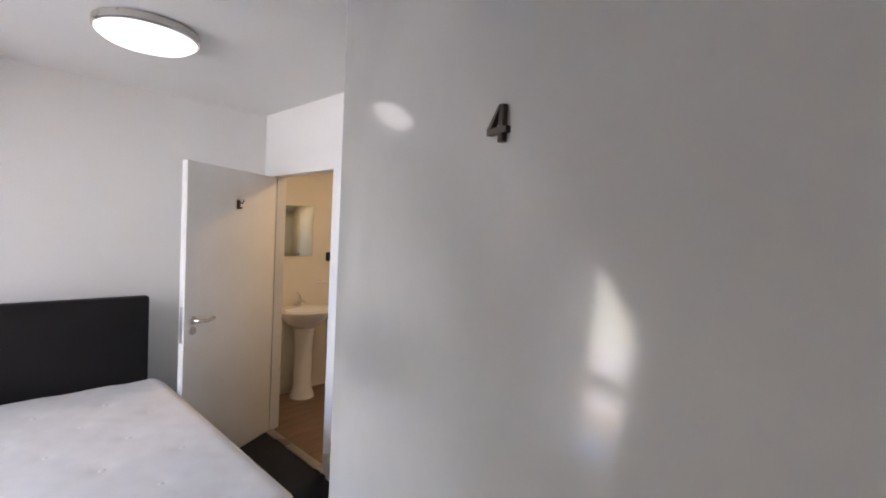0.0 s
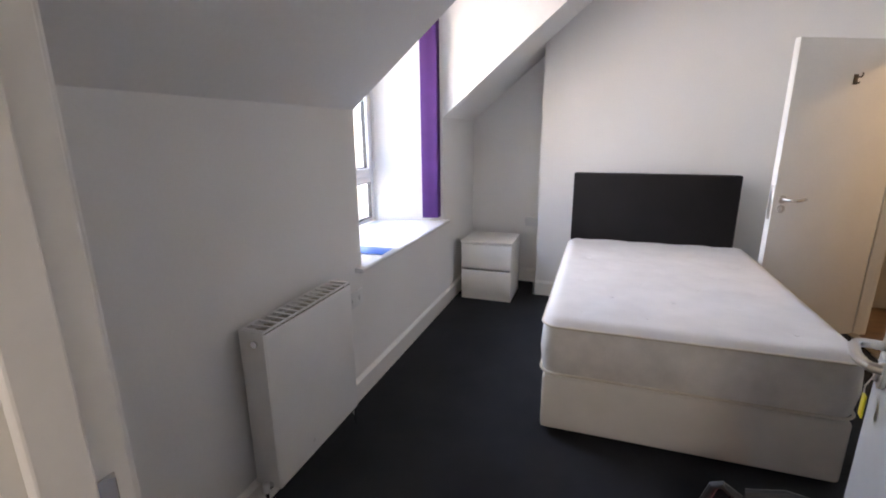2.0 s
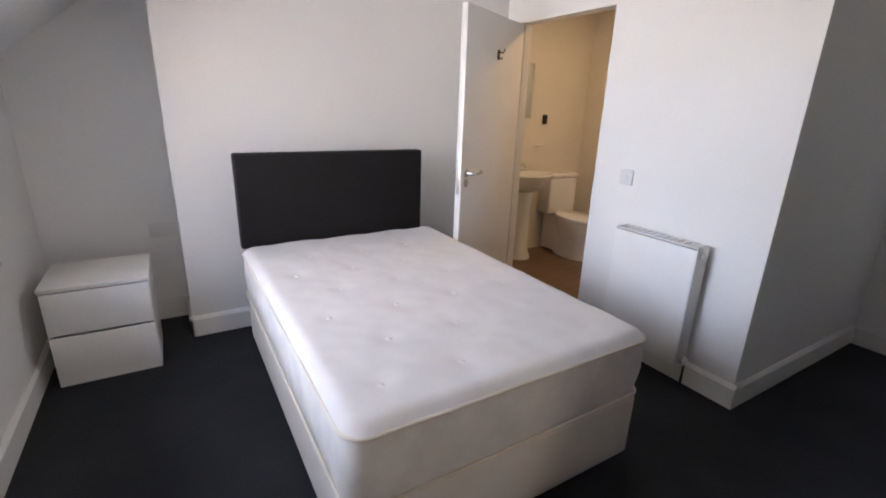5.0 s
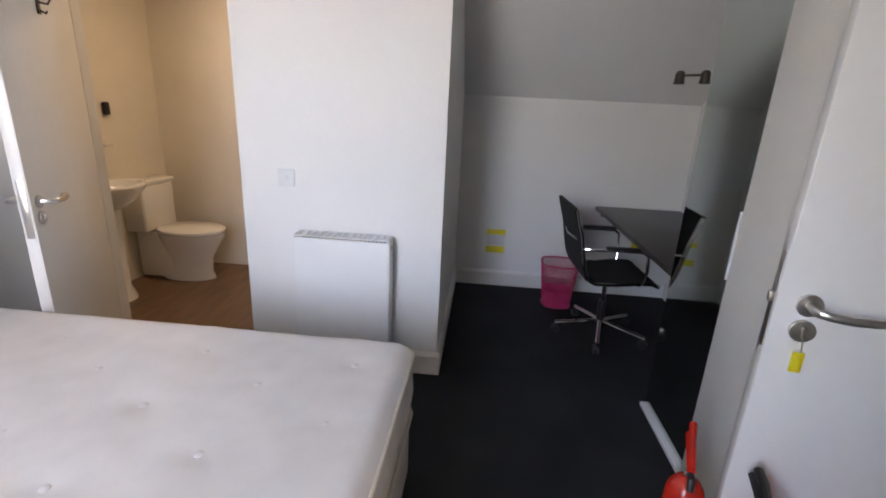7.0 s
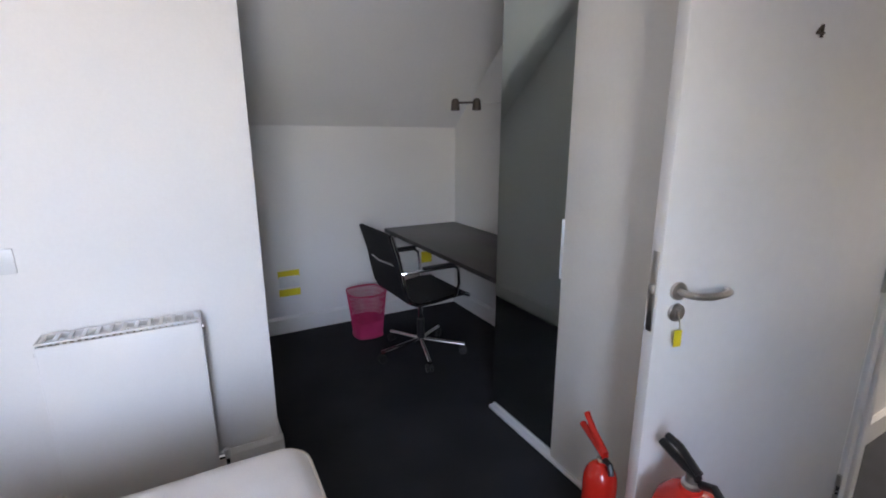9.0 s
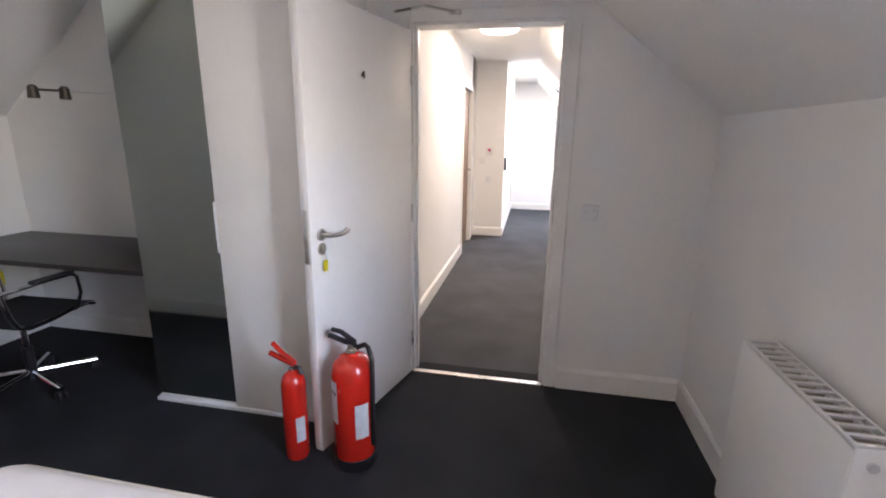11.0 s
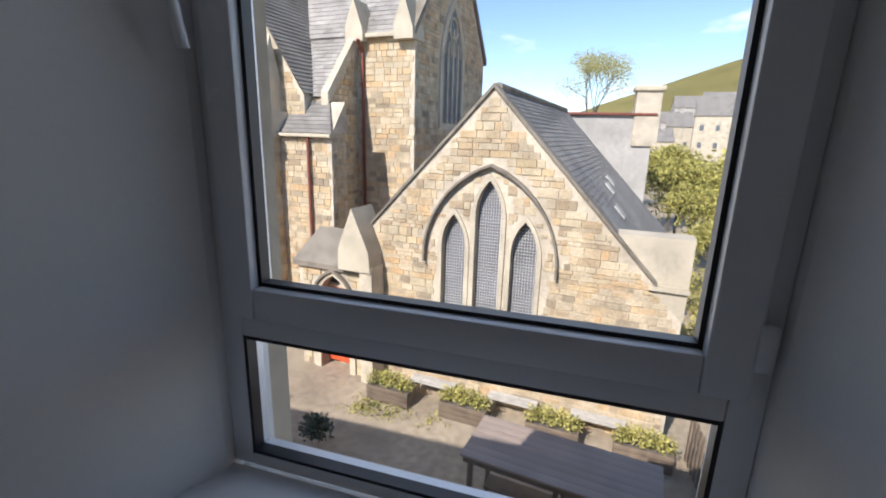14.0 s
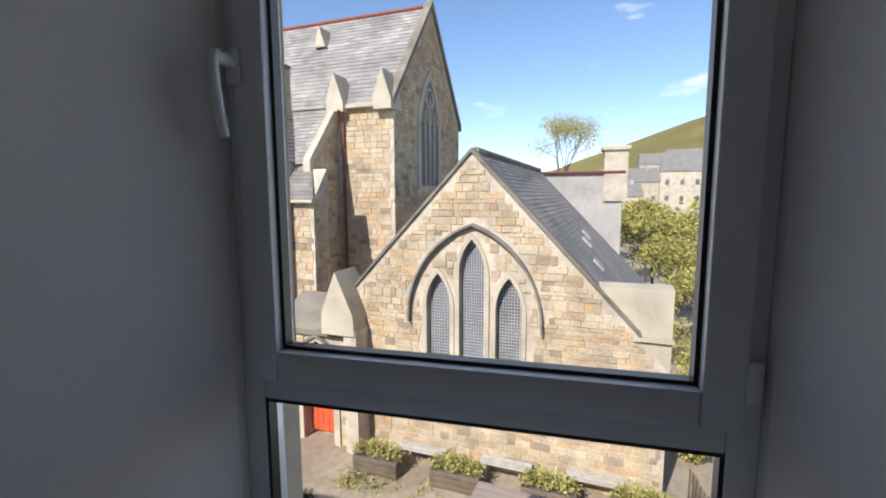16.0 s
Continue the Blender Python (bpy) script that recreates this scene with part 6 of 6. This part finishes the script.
for x, y, r in ((-13.5, 6.6, 0.9), (-16.0, 7.4, 1.2), (-11.5, 6.3, 0.6), (-18.5, 7.2, 1.1)):
    bm = bmesh.new()
    for k in range(9):
        clump(bm, (random.uniform(-r, r) * 0.6, random.uniform(-r, r) * 0.6, random.uniform(0.3, 1.5) * r), (r * 0.5, r * 0.5, r * 0.5), 130, 0.11)
    sh = tagged(link("bush", bm, M_LEAF), "loose yellow-green bush beside the church hall", "bush", "bushes")
    sh.matrix_world = pose(x, y, GZ)


def house(m, L, W_, H2, R, mat, rows, cols, label, chimneys=(0.85,)):
    """Local x along the front, y back."""
    h = thing("house", m, label, "house", "distant houses")
    bm = bmesh.new()
    prism(bm, [(0, 0), (W_, 0), (W_, H2), (W_ / 2, H2 + R), (0, H2)], "x", 0, L)
    w_ = part("wall", bm, mat, h)
    bm = bmesh.new()
    for a, b in ((-0.2, W_ / 2), (W_ + 0.2, W_ / 2)):
        prism(bm, [(a, H2 - 0.05), (b, H2 + R), (b, H2 + R + 0.18), (a, H2 + 0.13)], "x", -0.15, L + 0.15)
    part("roof", bm, M_SLATE, h)
    for f in chimneys:
        bm = B(L * f - 0.5, W_ / 2 - 0.35, H2 + R * 0.5, L * f + 0.5, W_ / 2 + 0.35, H2 + R + 1.2)
        ch_ = part("chimney", bm, M_RENDER, h)
        for k in (-0.25, 0.25):
            part("pot", cyl(bmesh.new(), (L * f + k, W_ / 2, H2 + R + 1.2), (L * f + k, W_ / 2, H2 + R + 1.6), 0.13, 0.11, 10), M_IRON, ch_)
    for r in range(rows):
        for c_ in range(cols):
            x, z = L * (c_ + 0.5) / cols, 0.9 + r * (H2 - 0.4) / rows
            win = part("window", B(x - 0.55, -0.03, z, x + 0.55, 0.0, z + 1.5), M_DRESSED, h)
            part("pane", B(x - 0.42, -0.045, z + 0.12, x + 0.42, -0.03, z + 1.38), M_LEAD, win)
    return h


# pale harled house with a chimney just behind the hall
hh = thing("house", pose(0, 0, 0), "pale harled outbuilding with a chimney behind the hall", "house", "distant houses")
bm = bmesh.new()
prism(bm, [(-21.5, GZ), (-26, GZ), (-26, 2.3), (-21.5, 2.45)], "y", -2.0, 5.35)
part("wall", bm, M_RENDER, hh)
part("wall_cope", B(-26.1, -2.1, 2.45, -21.35, 5.45, 2.56, 0.02), M_IRON, hh)
bm = B(-22.3, 4.55, 1.2, -21.4, 5.55, 3.45)
chm = part("chimney", bm, M_MORTAR, hh)
part("chimney_cap", B(-22.4, 4.45, 3.45, -21.3, 5.65, 3.65, 0.03), M_DRESSED, chm)
FACE = 90
for i, (x, y, z, L, H2, R, rows, cols, rz) in enumerate([(-120, 26, -2, 16, 9, 4, 3, 5, 80), (-128, 46, -2, 14, 8, 4, 2, 4, 95), (-150, 33, 2, 18, 9, 4, 3, 6, 78), (-165, 55, 6, 18, 8, 4, 2, 6, 100), (-118, 8, -6, 14, 7, 3, 2, 5, 90), (-175, 30, 5, 14, 7, 4, 2, 5, 88), (-140, 14, -4, 16, 9, 4, 2, 5, 92), (-95, 30, -6, 15, 8, 4, 2, 5, 84)]):
    house(pose(x, y, z - 3, 0, 0, rz), L, 9, H2 + 3, R, M_RENDER if i % 2 else M_DRESSED, rows, cols, "grey stone terraced house on the far slope")

# hill
bm = bmesh.new()
nx, ny = 60, 80
grid = []
for a in range(nx + 1):
    row = []
    for b in range(ny + 1):
        x, y = -130 - 700 * a / nx, -350 + 900 * b / ny
        s_ = max(0.0, 1 - ((y - 230) / 290) ** 2) * min(1.0, a / nx * 2.6) ** 0.8
        z = GZ + 80 * s_ + 6 * noise.noise(Vector((x / 90, y / 90, 0))) * min(1, a / 6) - 0.5
        row.append(bm.verts.new((x, y, z)))
    grid.append(row)
for r, q in zip(grid, grid[1:]):
    for b in range(ny):
        bm.faces.new((r[b], r[b + 1], q[b + 1], q[b]))
structure("hill", bm, M_GRASS, "smooth green-brown grassy hill in the distance", "hill")
bm = bmesh.new()
for k in range(260):
    y = random.uniform(-60, 110)
    x = -80 - random.uniform(0, 80)
    clump(bm, (x, y, GZ + random.uniform(0.5, 5)), (2.5, 3.5, 2.2), 26, 1.3)
tagged(link("far_woods", bm, M_LEAF), "hazy yellow-green trees in the far valley", "woods", kind="stuff")

# the blocks of the hall's gable, one by one
_hood = in_lancet(0.04, 3.30, -1.6, 0.86, 0.02, 0.70)
_hood_in = in_lancet(0.04, 3.16, -1.6, 0.77, -0.02, 0.70)
_sur = [in_lancet(u, w_ + 0.22, zb - 0.16, zt + 0.15, 0.012) for u, w_, zb, zt in LANC]


def gable_inside(p, q):
    if abs(p) > HALF - 0.02 or q > gable_top(p) - 0.06:
        return False
    if q > -1.6 and _hood(p, q) and not _hood_in(p, q):
        return False
    return not any(f(p, q) for f in _sur)


rects = courses(-HALF, HALF, GZ, APEX, gable_inside, 0.07, 0.24, 0.12, 0.48)
rects.sort(key=lambda r: abs((r[0] + r[1]) / 2) + 0.6 * abs((r[2] + r[3]) / 2 + 0.8))
unit = bpy.data.meshes.new("stone")
bmu = bmesh.new()
lo_ = [bmu.verts.new((x, 0, z)) for x, z in ((-0.5, -0.5), (0.5, -0.5), (0.5, 0.5), (-0.5, 0.5))]
hi_ = [bmu.verts.new((x, -1, z)) for x, z in ((-0.47, -0.45), (0.46, -0.46), (0.47, 0.45), (-0.46, 0.46))]
bmu.faces.new(hi_)
for k in range(4):
    bmu.faces.new((lo_[k], lo_[(k + 1) % 4], hi_[(k + 1) % 4], hi_[k]))
bmesh.ops.recalc_face_normals(bmu, faces=bmu.faces)
bmu.to_mesh(unit)
bmu.free()
unit.materials.append(M_STONE_O)
for a, b, c_, d_ in rects[:300]:
    ob = new("stone", unit)
    ob.parent = front
    ob.matrix_basis = Matrix.Translation(((a + b) / 2, 0, (c_ + d_) / 2)) @ Matrix.Diagonal((b - a, random.uniform(0.008, 0.028), d_ - c_, 1))
mesh_part("rubble", blocks_mesh(rects[300:], lambda a, z, o: (a, -o, z), 0.02), M_STONE_I, front, kind="stuff")
